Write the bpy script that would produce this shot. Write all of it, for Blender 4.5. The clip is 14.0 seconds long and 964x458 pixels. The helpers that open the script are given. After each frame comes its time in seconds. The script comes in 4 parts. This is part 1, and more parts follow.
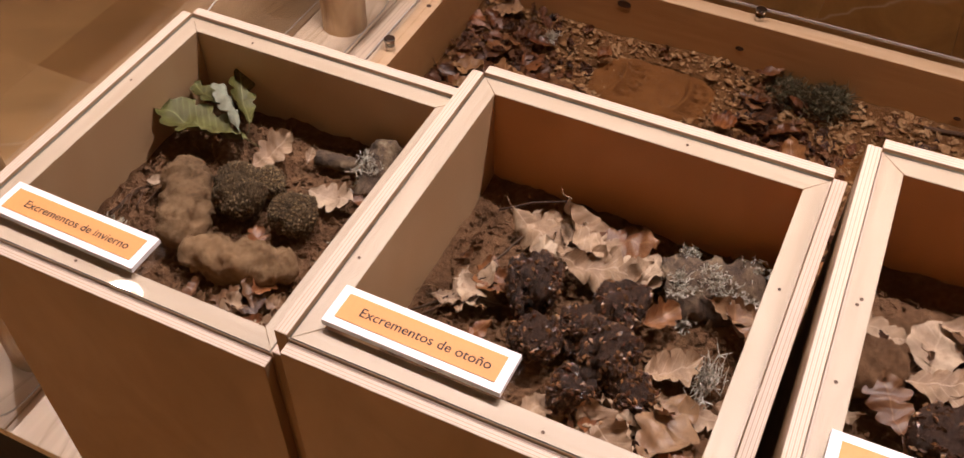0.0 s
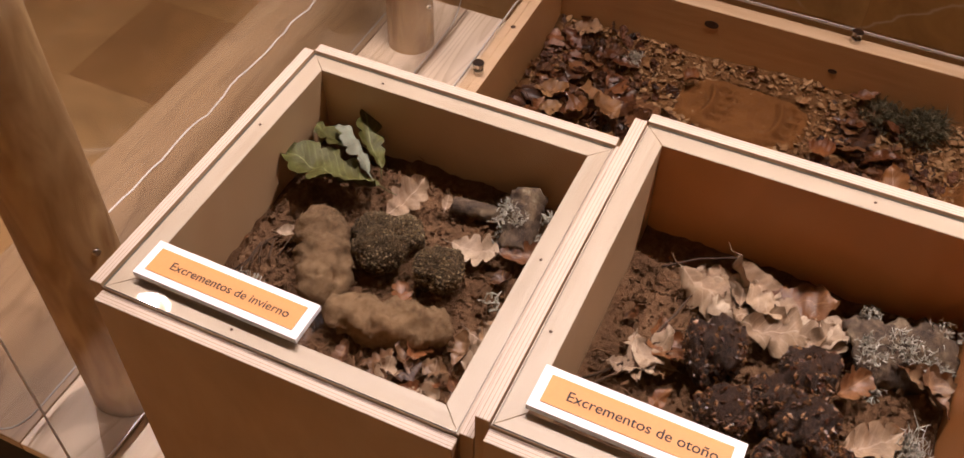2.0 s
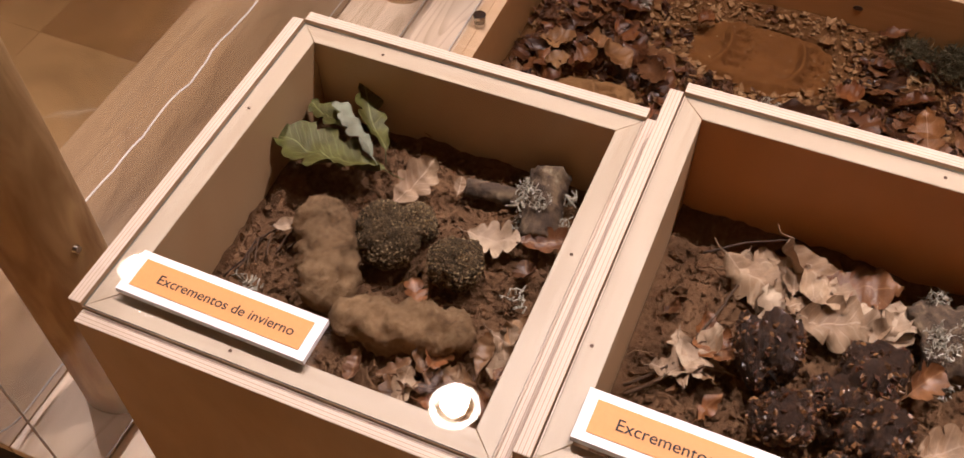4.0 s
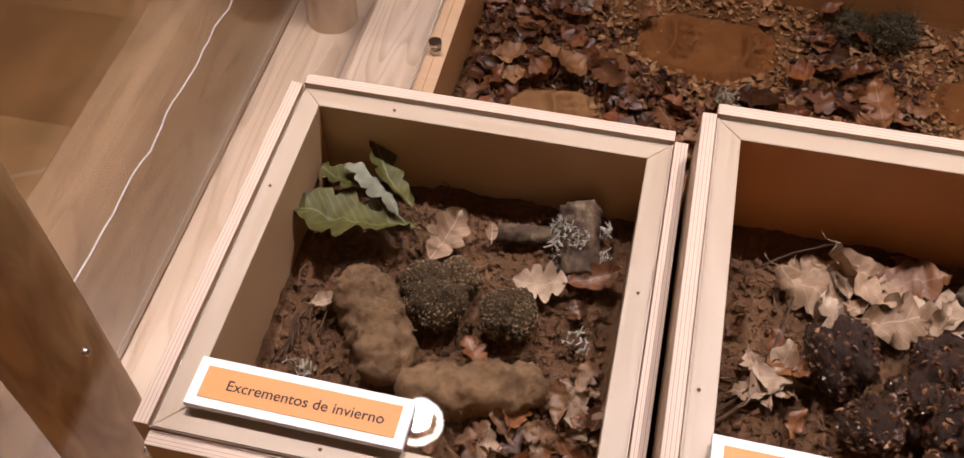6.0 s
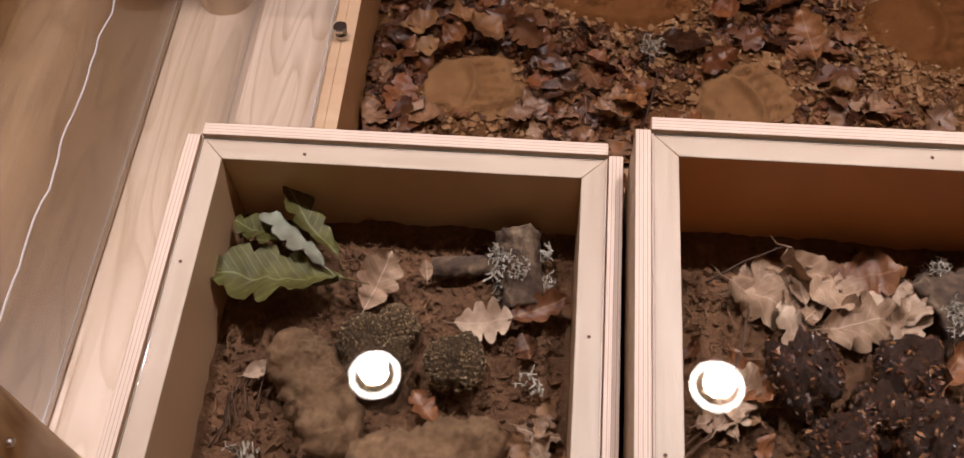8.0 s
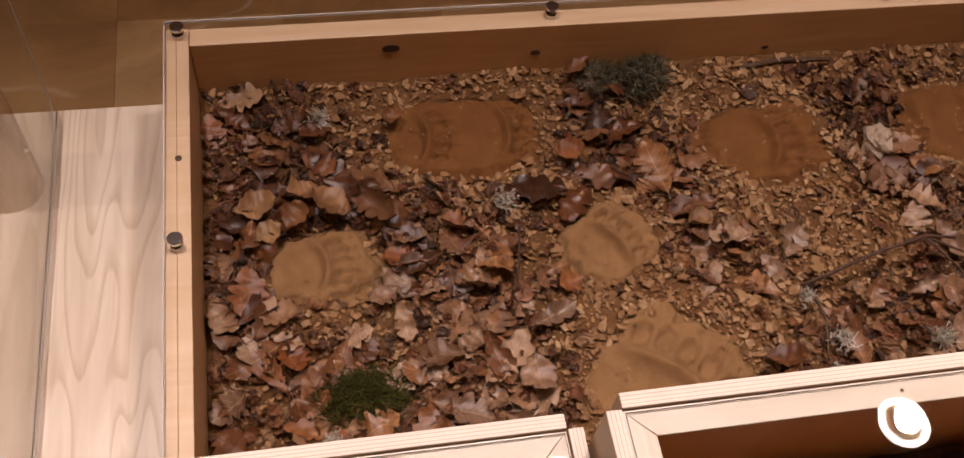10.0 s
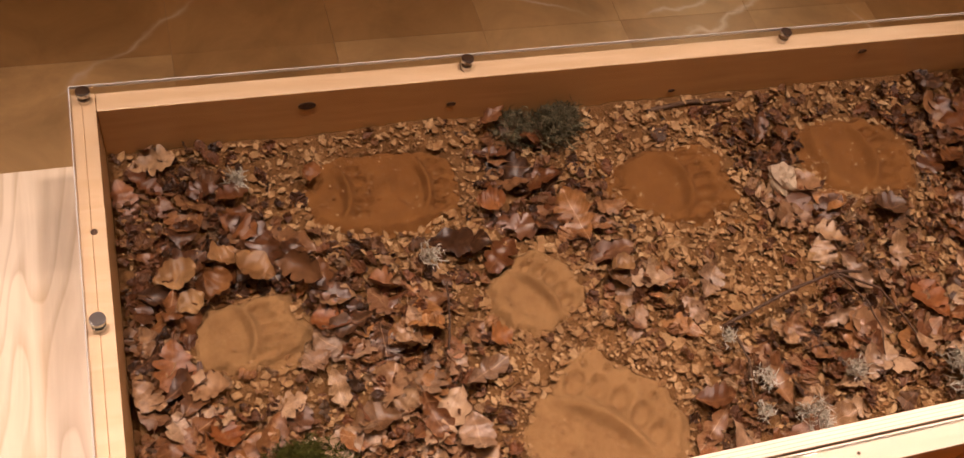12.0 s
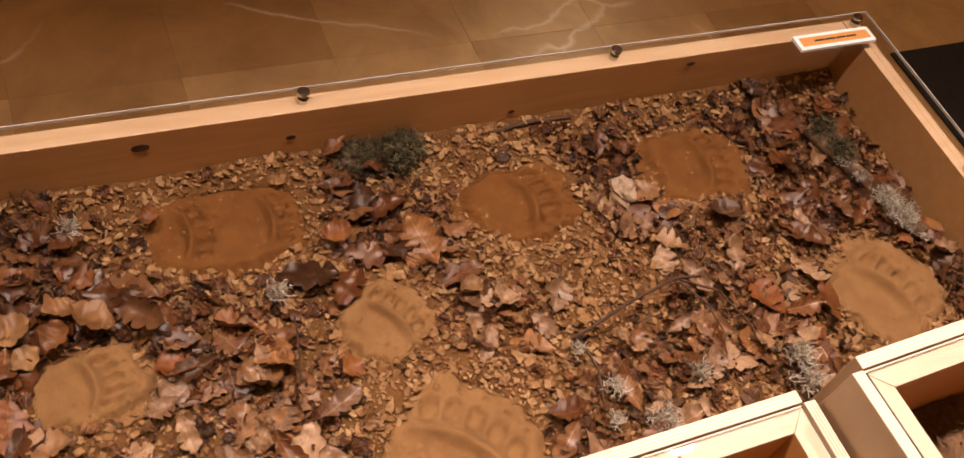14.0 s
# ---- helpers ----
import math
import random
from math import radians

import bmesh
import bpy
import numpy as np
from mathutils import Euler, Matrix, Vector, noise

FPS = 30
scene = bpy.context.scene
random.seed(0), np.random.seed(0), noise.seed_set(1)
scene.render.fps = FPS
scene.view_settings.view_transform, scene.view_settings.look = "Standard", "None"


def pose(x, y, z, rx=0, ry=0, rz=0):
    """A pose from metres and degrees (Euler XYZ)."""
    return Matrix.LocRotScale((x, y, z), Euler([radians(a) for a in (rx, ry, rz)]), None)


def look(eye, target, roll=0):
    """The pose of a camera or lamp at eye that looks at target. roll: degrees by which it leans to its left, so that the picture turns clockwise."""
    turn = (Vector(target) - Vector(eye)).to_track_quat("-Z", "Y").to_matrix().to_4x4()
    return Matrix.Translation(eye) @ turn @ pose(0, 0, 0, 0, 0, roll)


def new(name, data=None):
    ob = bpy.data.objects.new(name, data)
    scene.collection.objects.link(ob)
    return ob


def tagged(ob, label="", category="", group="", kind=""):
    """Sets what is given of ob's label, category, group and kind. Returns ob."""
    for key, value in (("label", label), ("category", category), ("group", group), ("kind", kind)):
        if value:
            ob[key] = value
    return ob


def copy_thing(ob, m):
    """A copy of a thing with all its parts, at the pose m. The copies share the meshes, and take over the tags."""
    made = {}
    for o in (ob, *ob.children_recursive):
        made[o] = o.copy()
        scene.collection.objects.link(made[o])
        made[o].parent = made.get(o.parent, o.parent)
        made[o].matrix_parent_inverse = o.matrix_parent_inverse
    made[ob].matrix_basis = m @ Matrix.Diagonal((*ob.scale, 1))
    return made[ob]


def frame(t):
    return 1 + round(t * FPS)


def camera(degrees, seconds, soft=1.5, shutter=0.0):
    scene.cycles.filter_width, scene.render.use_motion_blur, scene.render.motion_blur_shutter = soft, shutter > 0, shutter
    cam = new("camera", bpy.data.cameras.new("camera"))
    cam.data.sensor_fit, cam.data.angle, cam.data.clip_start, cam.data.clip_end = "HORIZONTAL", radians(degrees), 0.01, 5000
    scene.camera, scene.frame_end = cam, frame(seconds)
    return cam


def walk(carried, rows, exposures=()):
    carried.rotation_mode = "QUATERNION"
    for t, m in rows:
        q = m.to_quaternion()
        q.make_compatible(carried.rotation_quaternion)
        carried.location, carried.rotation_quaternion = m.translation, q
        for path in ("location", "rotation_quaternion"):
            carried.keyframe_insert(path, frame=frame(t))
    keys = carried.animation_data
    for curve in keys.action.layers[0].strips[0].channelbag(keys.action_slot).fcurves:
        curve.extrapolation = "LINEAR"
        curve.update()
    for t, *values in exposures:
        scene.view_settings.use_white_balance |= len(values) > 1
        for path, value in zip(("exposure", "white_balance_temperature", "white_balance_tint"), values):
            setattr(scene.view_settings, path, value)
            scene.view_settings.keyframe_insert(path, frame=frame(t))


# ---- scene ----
cam = camera(50.4, 14.0)
METRES, EYE, TILT, LEAN, TURN = 1.0, 1.6, -90.0, 0.0, 19.4
PATH = [
    (0, (0.1660, 0.1615, 1.6800), (-0.4246, 1.3712, 0.2010), -0.3),
    (0.5, (0.1045, 0.1378, 1.6887), (-0.4565, 1.3706, 0.2171), -0),
    (1, (0.0660, 0.1291, 1.6914), (-0.4694, 1.3722, 0.2183), 1.1),
    (1.5, (0.0309, 0.1545, 1.6830), (-0.5078, 1.3768, 0.1954), 0.8),
    (2, (-0.0141, 0.1648, 1.6817), (-0.5633, 1.3764, 0.1884), 0.8),
    (2.5, (-0.0332, 0.1802, 1.6703), (-0.5658, 1.3771, 0.1595), 0.8),
    (3, (-0.0453, 0.1995, 1.6479), (-0.5582, 1.3718, 0.1105), -0),
    (3.2, (-0.0514, 0.2076, 1.6449), (-0.5583, 1.3719, 0.1006), -0.2),
    (5.3, (-0.1375, 0.2839, 1.6439), (-0.5675, 1.3596, 0.0140), -0.9),
    (5.5, (-0.1535, 0.2780, 1.6499), (-0.5516, 1.3657, 0.0191), -1.1),
    (6, (-0.2148, 0.2533, 1.6639), (-0.4870, 1.4242, 0.0651), -0.6),
    (6.5, (-0.2331, 0.2466, 1.6739), (-0.4313, 1.4556, 0.0932), -1.4),
    (7, (-0.2253, 0.3039, 1.6809), (-0.3746, 1.4950, 0.0803), -1.8),
    (7.5, (-0.2352, 0.3473, 1.6782), (-0.3823, 1.4688, 0.0288), -2.1),
    (8, (-0.2292, 0.3799, 1.6833), (-0.3601, 1.3986, -0.0319), -2.9),
    (8.5, (-0.2111, 0.4405, 1.6795), (-0.3089, 1.4184, -0.0616), -2),
    (9, (-0.2401, 0.4891, 1.6856), (-0.2147, 1.5063, -0.0363), 2.3),
    (9.2, (-0.2647, 0.5148, 1.6947), (-0.1694, 1.5457, -0.0173), 3.8),
    (11.3, (-0.4085, 0.6460, 1.7058), (0.0935, 1.6719, 0.0648), 15.9),
    (11.5, (-0.4074, 0.6479, 1.7159), (0.1057, 1.6687, 0.0738), 16.2),
    (12, (-0.4030, 0.6546, 1.7190), (0.1551, 1.6651, 0.0859), 16.7),
    (12.5, (-0.4006, 0.6564, 1.7162), (0.2294, 1.6587, 0.1049), 17.7),
    (13, (-0.3842, 0.6431, 1.7294), (0.2878, 1.6412, 0.1309), 18.1),
    (13.5, (-0.3729, 0.6419, 1.7365), (0.3532, 1.6327, 0.1579), 19.5),
    (14, (-0.3575, 0.6426, 1.7407), (0.4146, 1.6132, 0.1720), 20.5),
]
EXPOSURES = [(0, 0.08, 6250, 10), (3.2, 0.05, 6250, 10), (5.5, 0.0, 6000, 10), (7.0, -0.22, 5850, 10), (9.2, -0.23, 5850, 10), (11.3, 0.33, 6750, 10), (14, 0.52, 7150, 11)]
walk(cam, [(t, look(eye, target, roll)) for t, eye, target, roll in PATH], EXPOSURES)

# ---- world and lamps ----
world = bpy.data.worlds.new("world")
scene.world = world
world.use_nodes = True
world.node_tree.nodes["Background"].inputs[0].default_value = (1.0, 0.72, 0.5, 1)
world.node_tree.nodes["Background"].inputs[1].default_value = 0.008
scene.view_settings.exposure = 0.0
CEIL = 2.75
LAMPS = [(-1.625, 1.39), (-0.642, 1.35), (0.187, 1.34), (1.05, 1.35)]
LAMP_WATTS = 9.0
LAMP_COLOUR = (1.0, 0.81, 0.8)
FILL_COLOUR = (1.0, 0.65, 0.35)
AIM = (0.77, 1.0)
for lx, ly in LAMPS:
    data = bpy.data.lights.new("downlight_or_fill_bulb", "AREA")
    data.shape, data.size, data.energy, data.color, data.spread = "DISK", 0.074, LAMP_WATTS, LAMP_COLOUR, radians(88)
    new("downlight_or_fill_bulb", data).matrix_world = look((lx, ly, CEIL - 0.034), (lx, *AIM))

# unseen downlights, added as warm fill for the box fronts and far floor
FILL_LAMPS = [(-1.3, -1.6, 10.5), (0.1, -1.6, 10.5), (1.5, -1.6, 10.5), (-2.8, 4.2, 16), (2.6, 4.2, 16)]
for lx, ly, watts in FILL_LAMPS:
    data = bpy.data.lights.new("downlight_or_fill_bulb", "AREA")
    data.shape, data.size, data.energy, data.color, data.spread = "DISK", 0.1, watts, FILL_COLOUR, radians(95 if ly < 0 else 120)
    new("downlight_or_fill_bulb", data).matrix_world = pose(lx, ly, CEIL - 0.012)

# ---- materials ----
def material(name, rough=0.6, metal=0.0):
    m = bpy.data.materials.new(name)
    m.use_nodes = True
    b = m.node_tree.nodes["Principled BSDF"]
    b.inputs["Roughness"].default_value, b.inputs["Metallic"].default_value = rough, metal
    return m, m.node_tree, b


def node(nt, kind, **values):
    n = nt.nodes.new(kind)
    for key, v in values.items():
        n.inputs[key].default_value = v
    return n


def coords(nt, scale=(1, 1, 1), world_space=False):
    tc = nt.nodes.new("ShaderNodeTexCoord")
    mp = nt.nodes.new("ShaderNodeMapping")
    mp.inputs["Scale"].default_value = scale
    if world_space:
        geo = nt.nodes.new("ShaderNodeNewGeometry")
        nt.links.new(geo.outputs["Position"], mp.inputs["Vector"])
    else:
        nt.links.new(tc.outputs["Object"], mp.inputs["Vector"])
    return mp.outputs["Vector"]


def noise_tex(nt, vec, scale, detail=4.0, rough=0.6, distort=0.0):
    n = nt.nodes.new("ShaderNodeTexNoise")
    n.inputs["Scale"].default_value, n.inputs["Detail"].default_value = scale, detail
    n.inputs["Roughness"].default_value, n.inputs["Distortion"].default_value = rough, distort
    nt.links.new(vec, n.inputs["Vector"])
    return n.outputs["Fac"]


def ramp(nt, fac, stops):
    r = nt.nodes.new("ShaderNodeValToRGB")
    e = r.color_ramp.elements
    while len(e) < len(stops):
        e.new(0.5)
    for el, (p, c) in zip(e, stops):
        el.position, el.color = p, (*c, 1)
    nt.links.new(fac, r.inputs["Fac"])
    return r.outputs["Color"]


def mix(nt, fac, a, b, mode="MIX"):
    n = nt.nodes.new("ShaderNodeMix")
    n.data_type, n.blend_type = "RGBA", mode
    for sock, v in ((n.inputs["Factor"], fac), (n.inputs["A"], a), (n.inputs["B"], b)):
        if isinstance(v, (int, float)):
            sock.default_value = v
        elif isinstance(v, tuple):
            sock.default_value = (*v, 1)
        else:
            nt.links.new(v, sock)
    return n.outputs["Result"]


def bump(nt, bsdf, height, strength=0.3, distance=0.002):
    n = nt.nodes.new("ShaderNodeBump")
    n.inputs["Strength"].default_value, n.inputs["Distance"].default_value = strength, distance
    nt.links.new(height, n.inputs["Height"])
    nt.links.new(n.outputs["Normal"], bsdf.inputs["Normal"])


def base(nt, bsdf, colour):
    nt.links.new(colour, bsdf.inputs["Base Color"])


def wood(name, light, dark, along=(1, 14, 14), rough=0.5, scale=6.0, world_space=False, sharp=0.0):
    """Wood whose grain runs along the axis with the smallest scale."""
    m, nt, b = material(name, rough)
    v = coords(nt, along, world_space)
    g = noise_tex(nt, v, scale, 5, 0.6, 0.6)
    c = ramp(nt, g, [(0.25 + sharp, dark), (0.5, tuple((p + q) / 2 for p, q in zip(light, dark))), (0.72 - sharp, light)])
    big = noise_tex(nt, coords(nt, (1, 1, 1), world_space), 5.0, 3, 0.5)
    c = mix(nt, 0.35, c, ramp(nt, big, [(0.3, dark), (0.7, light)]), "MIX")
    base(nt, b, c)
    bump(nt, b, g, 0.12, 0.001)
    return m


def cathedral(m, light, dark):
    """Arched growth lines over a flat-sawn board, along y."""
    nt = m.node_tree
    b = nt.nodes["Principled BSDF"]
    old = b.inputs["Base Color"].links[0].from_socket
    n = noise_tex(nt, coords(nt, (5.0, 0.9, 5.0)), 1.6, 2, 0.45, 0.3)
    times, fold = nt.nodes.new("ShaderNodeMath"), nt.nodes.new("ShaderNodeMath")
    times.operation, fold.operation = "MULTIPLY", "FRACT"
    times.inputs[1].default_value = 15.0
    nt.links.new(n, times.inputs[0])
    nt.links.new(times.outputs[0], fold.inputs[0])
    lines = ramp(nt, fold.outputs[0], [(0.0, light), (0.55, light), (0.9, dark), (1.0, light)])
    base(nt, b, mix(nt, 0.36, old, lines))


def plywood_edge(name, light, dark, glue):
    """Panel with its layers across local y, grain along local x."""
    m, nt, b = material(name, 0.55)
    tc = nt.nodes.new("ShaderNodeTexCoord")
    sep = nt.nodes.new("ShaderNodeSeparateXYZ")
    nt.links.new(tc.outputs["Object"], sep.inputs[0])
    wob = noise_tex(nt, coords(nt, (3, 40, 3)), 6.0, 3)
    small, mul = nt.nodes.new("ShaderNodeMath"), nt.nodes.new("ShaderNodeMath")
    small.operation, mul.operation = "MULTIPLY", "MULTIPLY_ADD"
    small.inputs[1].default_value, mul.inputs[1].default_value = 0.05, 172.0
    nt.links.new(wob, small.inputs[0])
    nt.links.new(sep.outputs["Y"], mul.inputs[0])
    nt.links.new(small.outputs[0], mul.inputs[2])
    frac = nt.nodes.new("ShaderNodeMath")
    frac.operation = "PINGPONG"
    frac.inputs[1].default_value = 0.25
    nt.links.new(mul.outputs[0], frac.inputs[0])
    layer = ramp(nt, frac.outputs[0], [(0.0, glue), (0.05, dark), (0.09, light), (0.2, light), (0.25, dark)])
    g = noise_tex(nt, coords(nt, (2, 30, 30)), 5.0, 5, 0.65, 0.5)
    face = ramp(nt, g, [(0.25, dark), (0.7, light)])
    c = mix(nt, 0.68, face, layer)
    base(nt, b, c)
    bump(nt, b, layer, 0.3, 0.0006)
    return m


BIRCH = wood("birch_wood", (0.56, 0.455, 0.34), (0.43, 0.32, 0.215), (1.5, 16, 16), 0.45)
PANEL = plywood_edge("birch_plywood", (0.58, 0.475, 0.355), (0.42, 0.315, 0.21), (0.17, 0.11, 0.065))
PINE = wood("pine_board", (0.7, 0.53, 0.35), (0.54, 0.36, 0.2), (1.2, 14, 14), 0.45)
# upright board faces: shade and warm bounced light put into the wood colours
PINE_FACE = wood("shaded_pine_face", (0.6, 0.36, 0.155), (0.42, 0.22, 0.085), (1.2, 14, 14), 0.4)
VENEER = wood("bounce_tinted_veneer", (0.66, 0.46, 0.265), (0.5, 0.31, 0.16), (2, 14, 1.2), 0.4)
# redder veneer: orange light bounced onto the inner walls is in its colour
BOUNCE_VENEER = wood("bounce_lit_red_veneer", (0.74, 0.34, 0.115), (0.54, 0.22, 0.065), (2, 14, 1.2), 0.4)
# outer faces, darkened for the shade on the box fronts
OUTER = wood("shaded_birch_veneer", (0.44, 0.295, 0.16), (0.28, 0.17, 0.082), (2, 14, 1.2), 0.45)
DECK = wood("plywood_deck", (0.74, 0.62, 0.46), (0.5, 0.375, 0.23), (8, 0.55, 8), 0.35, 4.2, False, 0.12)
DECK_BROWN = wood("brown_deck_plank", (0.4, 0.27, 0.15), (0.24, 0.145, 0.07), (8, 0.55, 8), 0.35, 4.2, False, 0.12)
cathedral(DECK, (0.76, 0.64, 0.48), (0.42, 0.29, 0.16))
cathedral(DECK_BROWN, (0.42, 0.28, 0.15), (0.2, 0.12, 0.055))
LOG = wood("debarked_log", (0.68, 0.48, 0.23), (0.28, 0.145, 0.045), (9, 9, 2.4), 0.6, 3.4, False, 0.1)


def soil(name, a, b_, c_, scale):
    m, nt, b = material(name, 0.95)
    v = coords(nt, (1, 1, 1), True)
    n1, n2 = noise_tex(nt, v, scale, 8, 0.75), noise_tex(nt, v, scale * 0.12, 3, 0.5)
    c = ramp(nt, n1, [(0.3, a), (0.5, b_), (0.72, c_)])
    c = mix(nt, 0.5, c, ramp(nt, n2, [(0.35, a), (0.65, b_)]), "MIX")
    base(nt, b, c)
    bump(nt, b, n1, 0.9, 0.004)
    b.inputs["Specular IOR Level"].default_value = 0.15
    return m


SOIL = soil("dark_forest_soil", (0.045, 0.022, 0.011), (0.19, 0.1, 0.05), (0.4, 0.245, 0.135), 220)
SAND = soil("ochre_sand", (0.075, 0.035, 0.013), (0.19, 0.093, 0.034), (0.31, 0.16, 0.062), 260)
PRINT = soil("fine_ochre_sand", (0.22, 0.115, 0.046), (0.34, 0.19, 0.08), (0.47, 0.285, 0.13), 300)
# darker, redder sand for the prints at the back of the tray
DARK_PRINT = soil("dark_ochre_sand", (0.14, 0.056, 0.016), (0.23, 0.1, 0.029), (0.33, 0.16, 0.05), 300)


def leaf_veins(nt):
    """A midrib along local x with side veins."""
    tc = nt.nodes.new("ShaderNodeTexCoord")
    sep = nt.nodes.new("ShaderNodeSeparateXYZ")
    nt.links.new(tc.outputs["Object"], sep.inputs[0])

    def calc(op, a, b):
        n = nt.nodes.new("ShaderNodeMath")
        n.operation = op
        for sock, v in zip(n.inputs, (a, b)):
            if isinstance(v, (int, float)):
                sock.default_value = v
            else:
                nt.links.new(v, sock)
        return n.outputs[0]
    ay = calc("ABSOLUTE", sep.outputs["Y"], 0.0)
    rib = calc("LESS_THAN", ay, 0.0006)
    wave = calc("SINE", calc("MULTIPLY", calc("SUBTRACT", sep.outputs["X"], calc("MULTIPLY", ay, 0.8)), 800.0), 0.0)
    side = calc("GREATER_THAN", wave, 0.95)
    return calc("MULTIPLY", calc("MAXIMUM", rib, calc("MULTIPLY", side, 0.6)), 0.55)


def varied(name, colours, rough=0.6, scale=120.0, spec=0.3, island=False, veins=None):
    """Colour drawn by piece, with mottling."""
    m, nt, b = material(name, rough)
    if island:
        r = nt.nodes.new("ShaderNodeNewGeometry").outputs["Random Per Island"]
    else:
        r = nt.nodes.new("ShaderNodeObjectInfo").outputs["Random"]
    k = len(colours)
    c = ramp(nt, r, [(i / max(1, k - 1), col) for i, col in enumerate(colours)])
    n = noise_tex(nt, coords(nt), scale, 6, 0.7)
    n2 = noise_tex(nt, coords(nt), scale * 0.25, 3, 0.6)
    c = mix(nt, 1.0, c, ramp(nt, n, [(0.25, (0.5, 0.47, 0.44)), (0.7, (1, 1, 1))]), "MULTIPLY")
    if veins:
        c = mix(nt, leaf_veins(nt), c, veins)
    c = mix(nt, 0.8, c, ramp(nt, n2, [(0.3, (0.5, 0.4, 0.34)), (0.62, (1, 1, 1))]), "MULTIPLY")
    base(nt, b, c)
    bump(nt, b, n, 0.5, 0.0015)
    b.inputs["Specular IOR Level"].default_value = spec
    return m


LEAF_COLOURS = [(0.13, 0.045, 0.015), (0.26, 0.115, 0.045), (0.05, 0.02, 0.01), (0.3, 0.16, 0.075), (0.24, 0.075, 0.02), (0.4, 0.25, 0.135), (0.16, 0.07, 0.034), (0.075, 0.028, 0.012), (0.32, 0.125, 0.04)]
LEAF = varied("dry_oak_leaf", LEAF_COLOURS, 0.4, 110, 0.4, False, (0.36, 0.2, 0.1))
PINK_LEAF = varied("pale_glossed_oak_leaf", [(0.3, 0.16, 0.08), (0.42, 0.27, 0.15), (0.2, 0.075, 0.025), (0.36, 0.165, 0.055), (0.2, 0.1, 0.055), (0.5, 0.33, 0.2), (0.1, 0.04, 0.02)], 0.36, 110, 0.45, False, (0.5, 0.33, 0.2))
# dark leaves, with the shade of the back corner put into the colour
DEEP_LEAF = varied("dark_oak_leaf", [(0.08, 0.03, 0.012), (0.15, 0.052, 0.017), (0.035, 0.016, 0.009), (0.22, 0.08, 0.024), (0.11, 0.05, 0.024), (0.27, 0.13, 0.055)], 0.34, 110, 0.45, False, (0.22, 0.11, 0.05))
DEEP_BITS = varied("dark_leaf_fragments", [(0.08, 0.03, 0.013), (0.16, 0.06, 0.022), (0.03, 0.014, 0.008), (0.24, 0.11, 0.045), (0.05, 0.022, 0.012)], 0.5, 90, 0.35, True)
LEAF_BITS = varied("leaf_fragments", [(0.16, 0.065, 0.026), (0.28, 0.13, 0.05), (0.045, 0.02, 0.01), (0.4, 0.25, 0.13), (0.21, 0.075, 0.026), (0.09, 0.038, 0.018), (0.38, 0.19, 0.08)], 0.5, 90, 0.35, True)
CHIP = varied("clay_chip", [(0.34, 0.185, 0.08), (0.5, 0.32, 0.16), (0.42, 0.245, 0.11), (0.58, 0.395, 0.215)], 0.9, 150, 0.1)
CHIPS = varied("clay_chips", [(0.28, 0.15, 0.065), (0.48, 0.3, 0.15), (0.36, 0.2, 0.09), (0.6, 0.41, 0.225), (0.42, 0.245, 0.115), (0.53, 0.345, 0.18)], 0.9, 150, 0.1, True)
PALE_LEAF = varied("pale_dry_leaf", [(0.46, 0.33, 0.215), (0.56, 0.43, 0.3), (0.34, 0.22, 0.13), (0.5, 0.35, 0.22)], 0.6, 70, 0.3, False, (0.6, 0.46, 0.33))
GREEN_LEAF = varied("green_oak_leaf", [(0.088, 0.086, 0.018), (0.125, 0.12, 0.03)], 0.55, 60, 0.25, False, (0.3, 0.32, 0.13))
GREY_LEAF = varied("pale_leaf_underside", [(0.32, 0.34, 0.25), (0.27, 0.3, 0.22)], 0.6, 60)
LICHEN = varied("grey_lichen", [(0.7, 0.68, 0.58), (0.46, 0.44, 0.35), (0.84, 0.82, 0.74)], 0.9, 300, 0.1, True)
DARK_LICHEN = varied("green_grey_lichen", [(0.06, 0.058, 0.032), (0.2, 0.19, 0.115), (0.03, 0.028, 0.017), (0.34, 0.31, 0.2)], 0.9, 300, 0.1, True)
MOSS = varied("green_moss", [(0.06, 0.075, 0.015), (0.11, 0.12, 0.025), (0.04, 0.045, 0.012)], 0.9, 300, 0.1, True)
TWIG = varied("twig_bark", [(0.1, 0.06, 0.035), (0.17, 0.1, 0.06), (0.08, 0.045, 0.03)], 0.7, 200)
STRAW = varied("dry_rootlets", [(0.25, 0.13, 0.06), (0.36, 0.22, 0.12), (0.16, 0.08, 0.04)], 0.7, 200, 0.2, True)
ROUND = varied("rounded_dry_leaf", [(0.22, 0.095, 0.033), (0.36, 0.22, 0.1), (0.24, 0.08, 0.022), (0.3, 0.15, 0.06), (0.27, 0.1, 0.03)], 0.42, 60, 0.3)
STONE = varied("pale_quartz", [(0.62, 0.5, 0.36), (0.6, 0.5, 0.38)], 0.6, 60)
DUNG_HAIR = soil("hairy_brown_dung", (0.05, 0.027, 0.014), (0.27, 0.165, 0.085), (0.46, 0.31, 0.175), 130)
